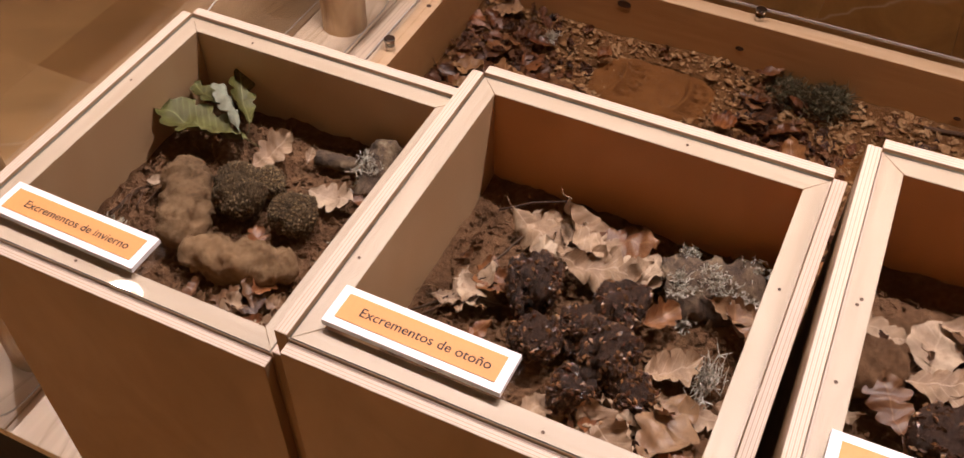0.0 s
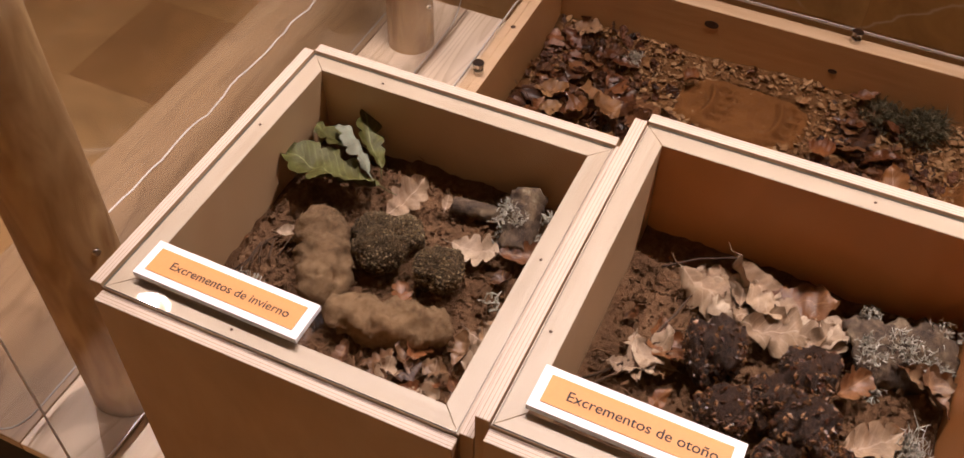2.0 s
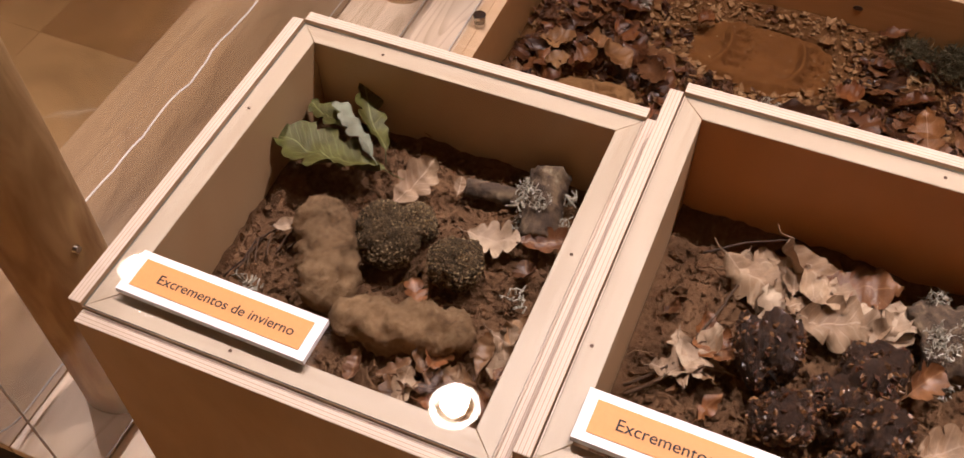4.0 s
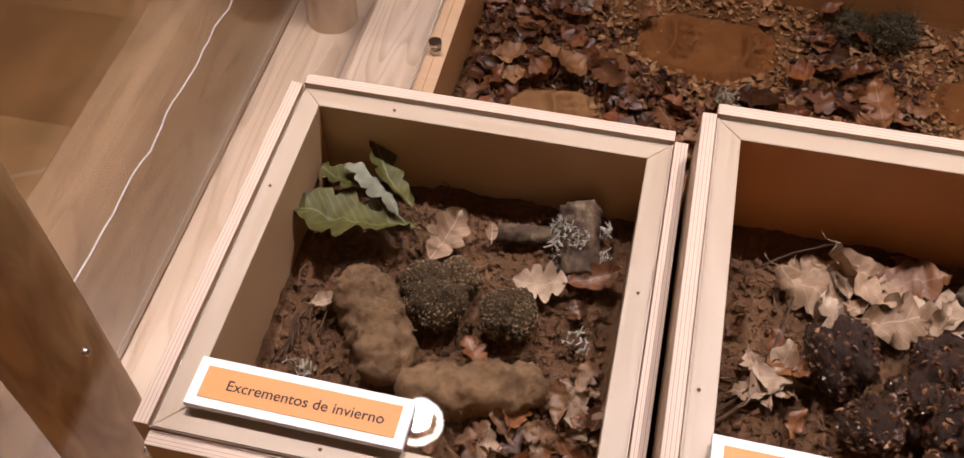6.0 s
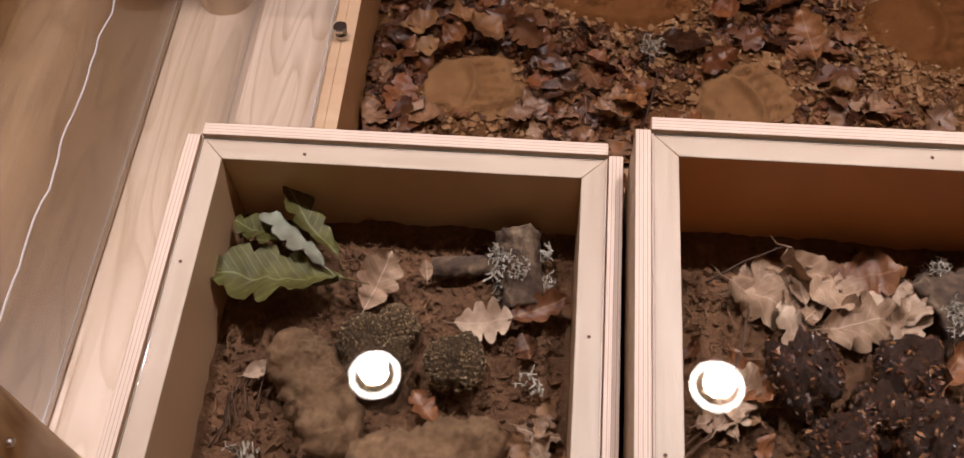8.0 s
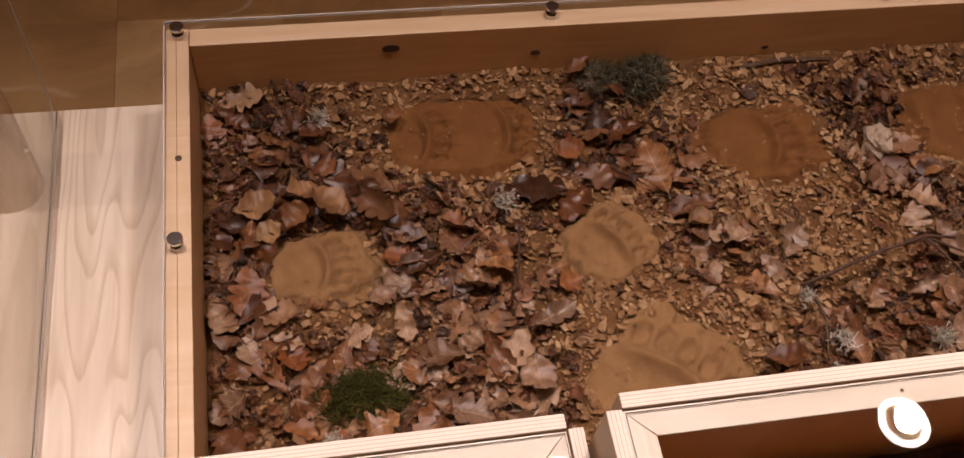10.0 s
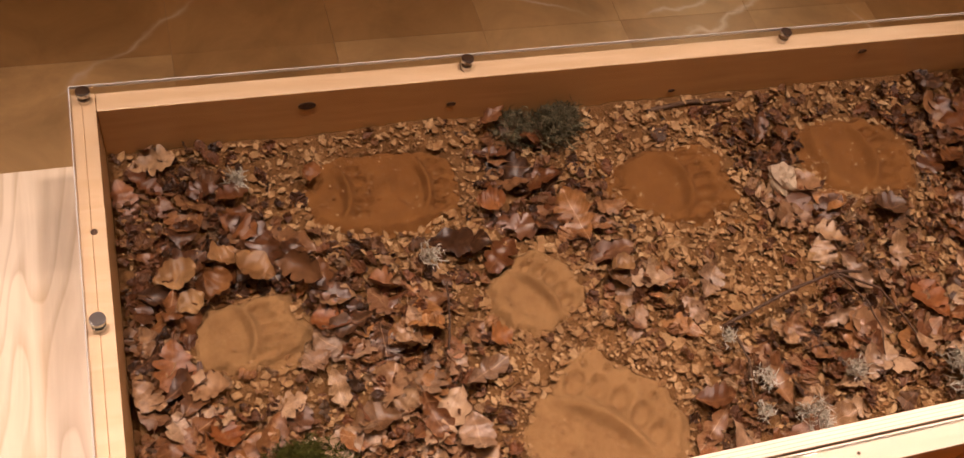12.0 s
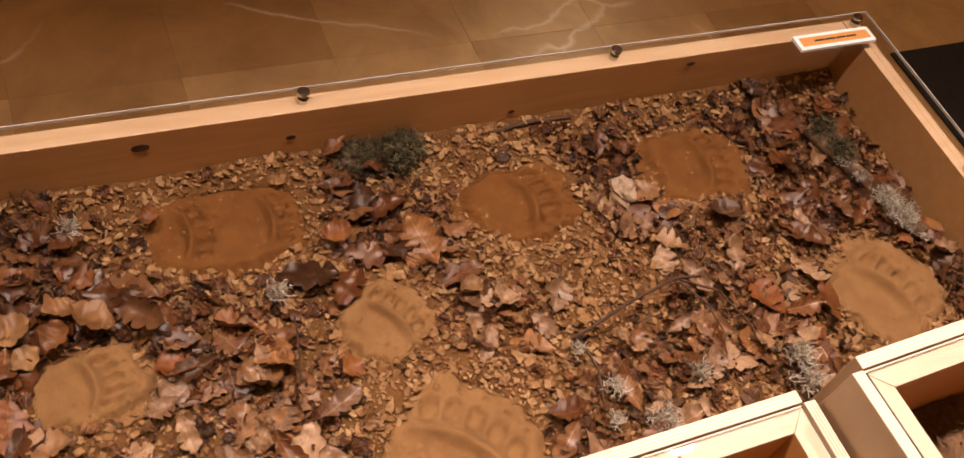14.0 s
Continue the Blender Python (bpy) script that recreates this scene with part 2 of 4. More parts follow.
DUNG_SEED = soil("dark_seedy_dung", (0.014, 0.01, 0.006), (0.075, 0.05, 0.026), (0.26, 0.18, 0.09), 330)
DUNG_DARK = soil("dark_moist_dung", (0.012, 0.007, 0.005), (0.04, 0.02, 0.012), (0.16, 0.075, 0.035), 190)
DUNG_DARK.node_tree.nodes["Principled BSDF"].inputs["Roughness"].default_value = 0.5
DUNG_DARK.node_tree.nodes["Principled BSDF"].inputs["Specular IOR Level"].default_value = 0.25
HAIR = varied("brown_hair", [(0.22, 0.125, 0.06), (0.54, 0.38, 0.22), (0.08, 0.042, 0.02), (0.4, 0.25, 0.125), (0.3, 0.18, 0.09)], 0.7, 200, 0.3, True)
SEEDS = varied("seed_flecks", [(0.36, 0.25, 0.12), (0.18, 0.11, 0.05), (0.52, 0.4, 0.22), (0.06, 0.035, 0.02), (0.24, 0.15, 0.07)], 0.6, 300, 0.3, True)
PEELS = varied("fruit_skin_flecks", [(0.14, 0.045, 0.016), (0.05, 0.02, 0.01), (0.42, 0.21, 0.085), (0.02, 0.011, 0.008), (0.08, 0.03, 0.013), (0.2, 0.1, 0.045)], 0.28, 300, 0.6, True)


def bark_material():
    m, nt, b = material("lichened_bark", 0.9)
    v = coords(nt, (1, 1, 1))
    n1, n2 = noise_tex(nt, v, 60, 7, 0.7), noise_tex(nt, v, 140, 5, 0.7)
    c = ramp(nt, n1, [(0.3, (0.025, 0.016, 0.01)), (0.48, (0.1, 0.062, 0.038)), (0.62, (0.22, 0.15, 0.085)), (0.78, (0.5, 0.44, 0.31))])
    base(nt, b, mix(nt, 0.5, c, ramp(nt, n2, [(0.3, (0.3, 0.3, 0.3)), (0.7, (1, 1, 1))]), "MULTIPLY"))
    bump(nt, b, n1, 1.0, 0.005)
    return m


BARK = bark_material()


def plain(name, colour, rough=0.5, metal=0.0, grain=300.0, depth=0.06):
    m, nt, b = material(name, rough, metal)
    n = noise_tex(nt, coords(nt), grain, 3)
    base(nt, b, ramp(nt, n, [(0.3, tuple(c * (1 - depth) for c in colour)), (0.7, colour)]))
    return m


WHITE = plain("white_foam_board", (0.8, 0.79, 0.76), 0.5)
ORANGE = plain("orange_print", (0.62, 0.28, 0.072), 0.6)
INK = plain("black_ink", (0.006, 0.006, 0.006), 0.7)
CHROME = plain("polished_steel", (0.6, 0.58, 0.55), 0.2, 1.0)
# opaque and pale, in place of the highlights along clear acrylic edges
ACRYLIC_EDGE = plain("highlight_acrylic_edge", (0.5, 0.47, 0.42), 0.15)
GLASS_EDGE = plain("glass_edge", (0.26, 0.27, 0.23), 0.15)
CORD = plain("white_cord", (0.8, 0.8, 0.76), 0.5)
CEILING_PAINT = plain("ceiling_paint", (0.42, 0.31, 0.2), 0.8, 0, 8, 0.1)
WALL_PAINT = plain("bounce_wall_plaster", (0.36, 0.23, 0.12), 0.8, 0, 6, 0.12)
GROUT = plain("dark_grout", (0.15, 0.09, 0.045), 0.9)
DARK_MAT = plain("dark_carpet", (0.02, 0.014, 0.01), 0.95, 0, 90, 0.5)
def glow(name, colour, strength):
    m, nt, b = material(name)
    b.inputs["Emission Color"].default_value, b.inputs["Emission Strength"].default_value = (*colour, 1), strength
    return m


LAMP_GLOW = glow("lamp_diffuser_ring", (1, 0.85, 0.7), 40.0)
LAMP_TRIM = plain("white_lamp_trim", (0.8, 0.8, 0.78), 0.4)


def glass_material(name, tint=(1, 1, 1), gloss=0.03):
    """Thin clear sheet: gloss by Fresnel over plain transparency."""
    m = bpy.data.materials.new(name)
    m.use_nodes = True
    nt = m.node_tree
    nt.nodes.remove(nt.nodes["Principled BSDF"])
    t, g = nt.nodes.new("ShaderNodeBsdfTransparent"), nt.nodes.new("ShaderNodeBsdfGlossy")
    t.inputs["Color"].default_value = (*tint, 1)
    g.inputs["Roughness"].default_value = 0.003
    lw, mx = nt.nodes.new("ShaderNodeLayerWeight"), nt.nodes.new("ShaderNodeMixShader")
    lw.inputs["Blend"].default_value = 0.5
    fifth, sheen = nt.nodes.new("ShaderNodeMath"), nt.nodes.new("ShaderNodeMath")
    fifth.operation, sheen.operation = "POWER", "MULTIPLY_ADD"
    fifth.inputs[1].default_value, sheen.inputs[1].default_value, sheen.inputs[2].default_value = 5.0, 0.96, gloss
    nt.links.new(lw.outputs["Facing"], fifth.inputs[0])
    nt.links.new(fifth.outputs[0], sheen.inputs[0])
    nt.links.new(sheen.outputs[0], mx.inputs[0])
    nt.links.new(t.outputs[0], mx.inputs[1])
    nt.links.new(g.outputs[0], mx.inputs[2])
    nt.links.new(mx.outputs[0], nt.nodes["Material Output"].inputs["Surface"])
    return m


GLASS = glass_material("clear_glass", (0.97, 0.98, 0.97))
ACRYLIC = glass_material("clear_acrylic", (0.975, 0.965, 0.945))


def marble_material():
    m, nt, b = material("brown_marble", 0.3)
    v = coords(nt, (1, 1, 1), True)
    info = nt.nodes.new("ShaderNodeObjectInfo").outputs["Random"]
    tone = ramp(nt, info, [(0.0, (0.42, 0.245, 0.1)), (0.5, (0.54, 0.335, 0.145)), (1.0, (0.6, 0.4, 0.19))])
    n = noise_tex(nt, v, 4.0, 6, 0.65, 0.8)
    c = mix(nt, 0.75, tone, ramp(nt, n, [(0.3, (0.55, 0.5, 0.45)), (0.7, (1.15, 1.1, 1.05))]), "MULTIPLY")
    w = nt.nodes.new("ShaderNodeTexVoronoi")
    w.feature = "DISTANCE_TO_EDGE"
    w.inputs["Scale"].default_value = 1.15
    add = nt.nodes.new("ShaderNodeVectorMath")
    add.operation = "MULTIPLY_ADD"
    col = nt.nodes.new("ShaderNodeTexNoise")
    col.inputs["Scale"].default_value, col.inputs["Detail"].default_value = 5.0, 6
    nt.links.new(v, col.inputs["Vector"])
    nt.links.new(col.outputs["Color"], add.inputs[0])
    add.inputs[1].default_value = (0.13, 0.13, 0.13)
    nt.links.new(v, add.inputs[2])
    nt.links.new(add.outputs[0], w.inputs["Vector"])
    vein = ramp(nt, w.outputs["Distance"], [(0.0, (1, 1, 1)), (0.004, (0.5, 0.5, 0.5)), (0.009, (0, 0, 0))])
    gate = ramp(nt, noise_tex(nt, v, 2.3, 2), [(0.46, (0, 0, 0)), (0.56, (0.9, 0.9, 0.9))])
    vm = mix(nt, 1.0, vein, gate, "MULTIPLY")
    base(nt, b, mix(nt, vm, c, (0.72, 0.6, 0.46)))
    return m


MARBLE = marble_material()


# ---- mesh helpers ----
def mesh_of(name, bm, mat, smooth=False):
    me = bpy.data.meshes.new(name)
    bm.to_mesh(me)
    bm.free()
    me.materials.append(mat)
    if smooth:
        me.shade_smooth()
    return me


def part(name, bm, mat, parent, label="", m=None, smooth=False):
    data = bm if isinstance(bm, bpy.types.Mesh) else mesh_of(name, bm, mat, smooth)
    ob = new(name, data)
    if parent is not None:
        ob.parent = parent
    if m is not None:
        ob.matrix_local = m
    return tagged(ob, label)


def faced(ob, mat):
    """Give the upright faces of a board a material tinted for shade or bounced light."""
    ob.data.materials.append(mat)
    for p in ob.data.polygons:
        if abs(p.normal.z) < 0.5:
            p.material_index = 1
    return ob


def thing(name, m, label, category, group="", kind=""):
    ob = new(name)
    ob.empty_display_size = 0.05
    ob.matrix_world = m
    return tagged(ob, label, category, group, kind)


def single(name, bm, mat, m, label, category, group="", kind="", smooth=False):
    ob = part(name, bm, mat, None, smooth=smooth)
    ob.matrix_world = m
    return tagged(ob, label, category, group, kind)


def box(sx, sy, sz, bevel=0.0, centre=(0, 0, 0), segments=2):
    bm = bmesh.new()
    bmesh.ops.create_cube(bm, size=1)
    for v in bm.verts:
        v.co = Vector((v.co.x * sx + centre[0], v.co.y * sy + centre[1], v.co.z * sz + centre[2]))
    if bevel:
        bmesh.ops.bevel(bm, geom=bm.edges[:], offset=bevel, segments=segments, affect="EDGES", profile=0.5)
    return bm


def span(x0, x1, y0, y1, z0, z1, bevel=0.0):
    return box(x1 - x0, y1 - y0, z1 - z0, bevel, ((x0 + x1) / 2, (y0 + y1) / 2, (z0 + z1) / 2))


def cylinder(r0, r1, h, n=24, bevel=0.0):
    bm = bmesh.new()
    bmesh.ops.create_cone(bm, cap_ends=True, segments=n, radius1=r0, radius2=r1, depth=h)
    bmesh.ops.translate(bm, vec=(0, 0, h / 2), verts=bm.verts)
    if bevel:
        rims = [e for e in bm.edges if abs(e.verts[0].co.z - e.verts[1].co.z) < 1e-6]
        bmesh.ops.bevel(bm, geom=rims, offset=bevel, segments=2, affect="EDGES")
    return bm


def raw_mesh(name, verts, faces, mat, smooth=False):
    me = bpy.data.meshes.new(name)
    me.from_pydata(verts, [], faces)
    me.materials.append(mat)
    if smooth:
        me.shade_smooth()
    me.update()
    return me


def tube(points, radii, n=6):
    """Verts and faces of a tube along points."""
    verts, faces = [], []
    pts = [Vector(p) for p in points]
    for i, p in enumerate(pts):
        d = (pts[min(i + 1, len(pts) - 1)] - pts[max(i - 1, 0)]).normalized()
        side = d.cross(Vector((0.3, 0.2, 1))).normalized()
        up = side.cross(d)
        for k in range(n):
            a = 2 * math.pi * k / n
            verts.append(p + (side * math.cos(a) + up * math.sin(a)) * radii[i])
    for i in range(len(pts) - 1):
        for k in range(n):
            a, b = i * n + k, i * n + (k + 1) % n
            faces.append((a, b, b + n, a + n))
    faces.append(tuple(range(n))[::-1])
    faces.append(tuple((len(pts) - 1) * n + k for k in range(n)))
    return verts, faces


def join_lists(items):
    verts, faces = [], []
    for v, f in items:
        o = len(verts)
        verts += [tuple(p) for p in v]
        faces += [tuple(i + o for i in q) for q in f]
    return verts, faces


def fractal(x, y, z=0.0, octaves=4):
    return noise.fractal(Vector((x, y, z)), 0.9, 2.0, octaves)


# ---- room ----
RX0, RX1, RY0, RY1 = -4.0, 4.5, -2.6, 5.0
floor_slab = tagged(new("floor", mesh_of("floor", span(RX0, RX1, RY0, RY1, -0.12, -0.006), GROUT)), "polished brown marble floor with pale veins", "floor", kind="structure")
tagged(new("ceiling", mesh_of("ceiling", span(RX0, RX1, RY0, RY1, CEIL + 0.002, CEIL + 0.12), CEILING_PAINT)), "plain painted ceiling", "ceiling", kind="structure")
# walls out of view, added to close the room and bounce warm light
for nm, dims in (("wall_north", (RX0, RX1, RY1, RY1 + 0.1)), ("wall_south", (RX0, RX1, RY0 - 0.1, RY0)), ("wall_west", (RX0 - 0.1, RX0, RY0, RY1)), ("wall_east", (RX1, RX1 + 0.1, RY0, RY1))):
    tagged(new(nm, mesh_of(nm, span(*dims, -0.004, CEIL), WALL_PAINT)), "unseen plain wall, added to bounce warm light", "wall", kind="structure")
tagged(new("dark_carpet", mesh_of("dark_carpet", span(1.9, 3.3, 0.6, 2.02, 0.0, 0.008, 0.003), DARK_MAT)), "nearly black carpet lying on the marble", "carpet", kind="structure")


def downlight():
    t = thing("downlight", pose(0, 0, 0), "round white recessed ceiling downlight, switched on; those off the tray row are added fill", "ceiling light", "ceiling downlights")
    for nm, r0, r1, z in (("trim_ring", 0.067, 0.08, 0.01), ("glowing_ring", 0.05, 0.066, 0.014)):
        bm = bmesh.new()
        n = 40
        rings = [[bm.verts.new((r * math.cos(2 * math.pi * k / n), r * math.sin(2 * math.pi * k / n), h)) for k in range(n)] for r, h in ((r0, 0), (r0, -z), (r1, -z * 0.7), (r1, 0))]
        for a, b in zip(rings, rings[1:] + rings[:1]):
            for k in range(n):
                bm.faces.new((a[k], a[(k + 1) % n], b[(k + 1) % n], b[k]))
        bmesh.ops.recalc_face_normals(bm, faces=bm.faces[:])
        part(nm, bm, LAMP_TRIM if nm == "trim_ring" else LAMP_GLOW, t)
    return t


first = downlight()
first.matrix_world = pose(*LAMPS[0], CEIL)
# fixtures for the tray row and for the added fill lamps
for lx, ly in LAMPS[1:] + [p[:2] for p in FILL_LAMPS]:
    copy_thing(first, pose(lx, ly, CEIL))

# ---- deck beside the sand tray ----
DECK_Z = 0.545
deck = thing("deck", pose(0, 0, 0), "low display platform of pale plywood boards", "platform", kind="structure")
for k, (a, b) in enumerate(((-1.04, -0.803), (-0.8015, -0.686), (-0.6845, -0.531))):
    part("board", span(a, b, 0.515, 1.566, DECK_Z - 0.018, DECK_Z, 0.0015), DECK_BROWN if k == 0 else DECK, deck)
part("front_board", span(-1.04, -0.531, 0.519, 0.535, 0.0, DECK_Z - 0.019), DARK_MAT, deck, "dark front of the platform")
part("side_board", span(-1.036, -1.02, 0.54, 1.55, 0.0, DECK_Z - 0.019), PINE, deck)
part("back_board", span(-1.02, -0.531, 1.548, 1.562, 0.0, DECK_Z - 0.019), PINE, deck)


def log_post(x, y, r, h, seed):
    t = thing("log_post", pose(x, y, DECK_Z), "round debarked wooden log post standing on the platform", "log post", "log posts")
    n, rows = 28, 26
    bm = bmesh.new()
    rings = []
    for i in range(rows + 1):
        z = h * i / rows
        rings.append([])
        for k in range(n):
            a = 2 * math.pi * k / n
            rr = r * (1 - 0.06 * z + 0.035 * fractal(math.cos(a) + seed, math.sin(a), z * 4))
            rings[-1].append(bm.verts.new((rr * math.cos(a), rr * math.sin(a), z)))
    for a, b in zip(rings, rings[1:]):
        for k in range(n):
            bm.faces.new((a[k], a[(k + 1) % n], b[(k + 1) % n], b[k]))
    bm.faces.new(rings[0][::-1])
    bm.faces.new(rings[-1])
    part("trunk", bm, LOG, t, smooth=True)
    for z in (0.09, 0.3):
        part("screw", cylinder(0.005, 0.004, 0.004, 14), CHROME, t, "small steel screw", pose(r * 0.985, -0.008, z, 0, 90, 0))
    return t


log_post(-0.73, 0.645, 0.05, 0.95, 3.0)
log_post(-0.735, 1.44, 0.041, 1.0, 9.0)



def rounded_sheet(x, y0, y1, z0, z1, r, label):
    """A vertical clear sheet with rounded lower corners."""
    bm = bmesh.new()
    outline = [(y0, z1)] + [(y0 + r - r * math.cos(a), z0 + r - r * math.sin(a)) for a in [math.pi / 2 * k / 8 for k in range(9)]]
    outline += [(y1 - r + r * math.sin(a), z0 + r - r * math.cos(a)) for a in [math.pi / 2 * k / 8 for k in range(9)]] + [(y1, z1)]
    f = bm.faces.new([bm.verts.new((x, y, z)) for y, z in outline])
    ext = bmesh.ops.extrude_face_region(bm, geom=[f])
    bmesh.ops.translate(bm, vec=(0.005, 0, 0), verts=[v for v in ext["geom"] if isinstance(v, bmesh.types.BMVert)])
    bmesh.ops.recalc_face_normals(bm, faces=bm.faces[:])
    sheet = single("acrylic_screen", bm, ACRYLIC, Matrix(), label, "acrylic screen", "acrylic screens on the posts")
    part("polished_edge", raw_mesh("polished_edge", *tube([Vector((x + 0.0025, y, z)) for y, z in outline], [0.0013] * len(outline), 6), ACRYLIC_EDGE), None, sheet, "polished edge, its highlight put into a pale colour")


rounded_sheet(-0.679, 0.497, 1.53, 0.566, 1.5, 0.06, "clear upright acrylic screen screwed to the log posts")
rounded_sheet(-0.802, 0.497, 1.53, 0.566, 1.5, 0.06, "clear upright acrylic screen behind the log posts")

# thin cord strung between the posts
pts = [(-0.79 + 0.004 * fractal(i * 0.3, 7.1), 0.66 + 0.8 * i / 40, DECK_Z + 0.195 + 0.006 * fractal(i * 0.35, 2.2)) for i in range(41)]
pts = [(-0.755, 0.68, DECK_Z + 0.195)] + pts[2:-2] + [(-0.755, 1.42, DECK_Z + 0.195)]
single("cord", raw_mesh("cord", *tube(pts, [0.0013] * len(pts)), CORD, True), None, Matrix(), "thin white cord strung between the log posts", "cord")

# ---- sand tray ----
TX0, TX1, TY0, TY1, RIM = -0.482, 0.915, 0.868, 1.502, 0.728
tray = thing("sand_tray", pose(0, 0, 0), "large shallow pine tray filled with ochre sand and leaves", "tray")
W = 0.028
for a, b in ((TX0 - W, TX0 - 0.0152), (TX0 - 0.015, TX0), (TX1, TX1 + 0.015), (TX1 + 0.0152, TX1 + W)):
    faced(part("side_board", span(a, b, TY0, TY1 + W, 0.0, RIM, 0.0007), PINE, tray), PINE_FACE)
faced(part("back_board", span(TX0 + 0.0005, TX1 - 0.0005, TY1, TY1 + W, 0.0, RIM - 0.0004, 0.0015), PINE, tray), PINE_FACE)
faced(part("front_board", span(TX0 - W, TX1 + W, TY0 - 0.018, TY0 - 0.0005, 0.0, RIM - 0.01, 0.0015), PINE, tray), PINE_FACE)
part("bottom", span(TX0 + 0.001, TX1 - 0.001, TY0 + 0.001, TY1 - 0.001, 0.5, 0.515), PINE, tray)
for x, z, r in ((-0.231, 0.702, 0.0085), (-0.036, 0.678, 0.005), (0.6, 0.709, 0.0055), (0.3, 0.66, 0.004)):
    k = cylinder(r, r, 0.0016, 20)
    part("knot", k, TWIG, tray, "dark wood knot", pose(x, TY1 + 0.0006, z, 90, 0, 0) @ Matrix.Diagonal((1.35, 0.8, 1, 1)))
tagged(part("knot", cylinder(0.004, 0.004, 0.0014, 16), TWIG, tray), "dark wood knot").matrix_local = pose(-0.495, 1.33, RIM - 0.0009)


def standoff(x, y):
    t = thing("standoff", pose(x, y, RIM), "polished steel standoff screw holding the acrylic cover", "standoff", "steel standoffs")
    part("spacer", cylinder(0.0075, 0.0075, 0.0075, 20, 0.0006), CHROME, t, smooth=False)
    part("cap", cylinder(0.0085, 0.0085, 0.0065, 24, 0.0012), CHROME, t, "", pose(0, 0, 0.0132))
    return t


so = standoff(-0.497, 1.21)
for x, y in ((-0.494, 1.518), (-0.019, 1.519), (0.46, 1.519), (0.93, 1.518), (0.93, 1.2)):
    copy_thing(so, pose(x, y, RIM))
cover = single("acrylic_cover", span(TX0 - 0.027, TX1 + 0.045, TY0 + 0.004, TY1 + 0.0295, RIM + 0.008, RIM + 0.0128, 0.0004), ACRYLIC, Matrix(), "clear acrylic cover sheet over the sand tray", "acrylic sheet")
CX0, CX1, CY0, CY1 = TX0 - 0.027, TX1 + 0.045, TY0 + 0.004, TY1 + 0.0295
for a, b, c, d in ((CX0, CX1, CY1 + 0.0002, CY1 + 0.0014), (CX0 - 0.0014, CX0 - 0.0002, CY0, CY1), (CX1 + 0.0002, CX1 + 0.0014, CY0, CY1)):
    part("polished_edge", span(a, b, c, d, RIM + 0.0081, RIM + 0.0127), ACRYLIC_EDGE, cover, "polished edge, its highlight put into a pale colour")


# ---- display boxes ----
BW, BD, PT, FW = 0.3233, 0.3341, 0.012, 0.02


def box_pose(b):
    """Pose of a box given as x, y of its front left corner, height and turn in degrees."""
    return pose(b[0], b[1], 0, 0, 0, b[3])


def display_box(b, label, inner):
    """Slotted plywood panels round a mitred frame that carries a sliding glass pane."""
    top = b[2]
    t = thing("display_box", box_pose(b), label, "display box", "row of display boxes")
    low = top - 0.0065
    for nm, length, high, m in (("front_panel", BW, low, pose(BW / 2, -PT / 2, 0)), ("back_panel", BW, top, pose(BW / 2, BD + PT / 2, 0)),
                                ("side_panel", BD, top, pose(-PT / 2, BD / 2, 0, 0, 0, 90)), ("side_panel", BD, top, pose(BW + PT / 2, BD / 2, 0, 0, 0, 90))):
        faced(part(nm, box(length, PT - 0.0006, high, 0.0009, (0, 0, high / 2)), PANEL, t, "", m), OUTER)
    ft, fb = top - 0.0037, top - 0.24
    # mitred boards of the inner frame
    for k, (length, m) in enumerate(((BW, pose(BW / 2, 0, 0)), (BD, pose(BW, BD / 2, 0, 0, 0, 90)), (BW, pose(BW / 2, BD, 0, 0, 0, 180)), (BD, pose(0, BD / 2, 0, 0, 0, 270)))):
        h = length / 2
        bm = bmesh.new()
        lo = [bm.verts.new((a, c, fb)) for a, c in ((-h + 0.0003, 0.0003), (h - 0.0003, 0.0003), (h - FW - 0.0003, FW), (-h + FW + 0.0003, FW))]
        hi = [bm.verts.new((v.co.x, v.co.y, ft)) for v in lo]
        bm.faces.new(lo[::-1])
        bm.faces.new(hi)
        for i in range(4):
            bm.faces.new((lo[i], lo[(i + 1) % 4], hi[(i + 1) % 4], hi[i]))
        bmesh.ops.bevel(bm, geom=[e for e in bm.edges if all(v in hi for v in e.verts)], offset=0.0005, segments=1, affect="EDGES")
        faced(part("frame_board", bm, BIRCH, t, "", m), inner if k in (1, 2) else VENEER)
    part("bottom", box(BW - 0.001, BD - 0.001, 0.012, 0, (BW / 2, BD / 2, fb - 0.0065)), BIRCH, t)
    pane = part("glass_pane", box(BW - 0.004, BD - 0.003, 0.0028, 0.0003, (BW / 2, BD / 2 - 0.0012, top - 0.0021)), GLASS, t, "clear glass pane")
    pane.data.materials.append(GLASS_EDGE)
    for p in pane.data.polygons:
        if abs(p.normal.z) < 0.3:
            p.material_index = 1
    return t


def nail_heads(t, top, spots):
    for x, y in spots:
        part("nail_head", cylinder(0.0014, 0.0014, 0.0006, 10), TWIG, t, "small dark nail head", pose(x, y, top - 0.0038))


B1, B2, B3 = (-0.5098, 0.5085, 1.0269, 0.05), (-0.1581, 0.4999, 1.0754, 0.17), (0.2025, 0.4973, 1.124, 1.83)
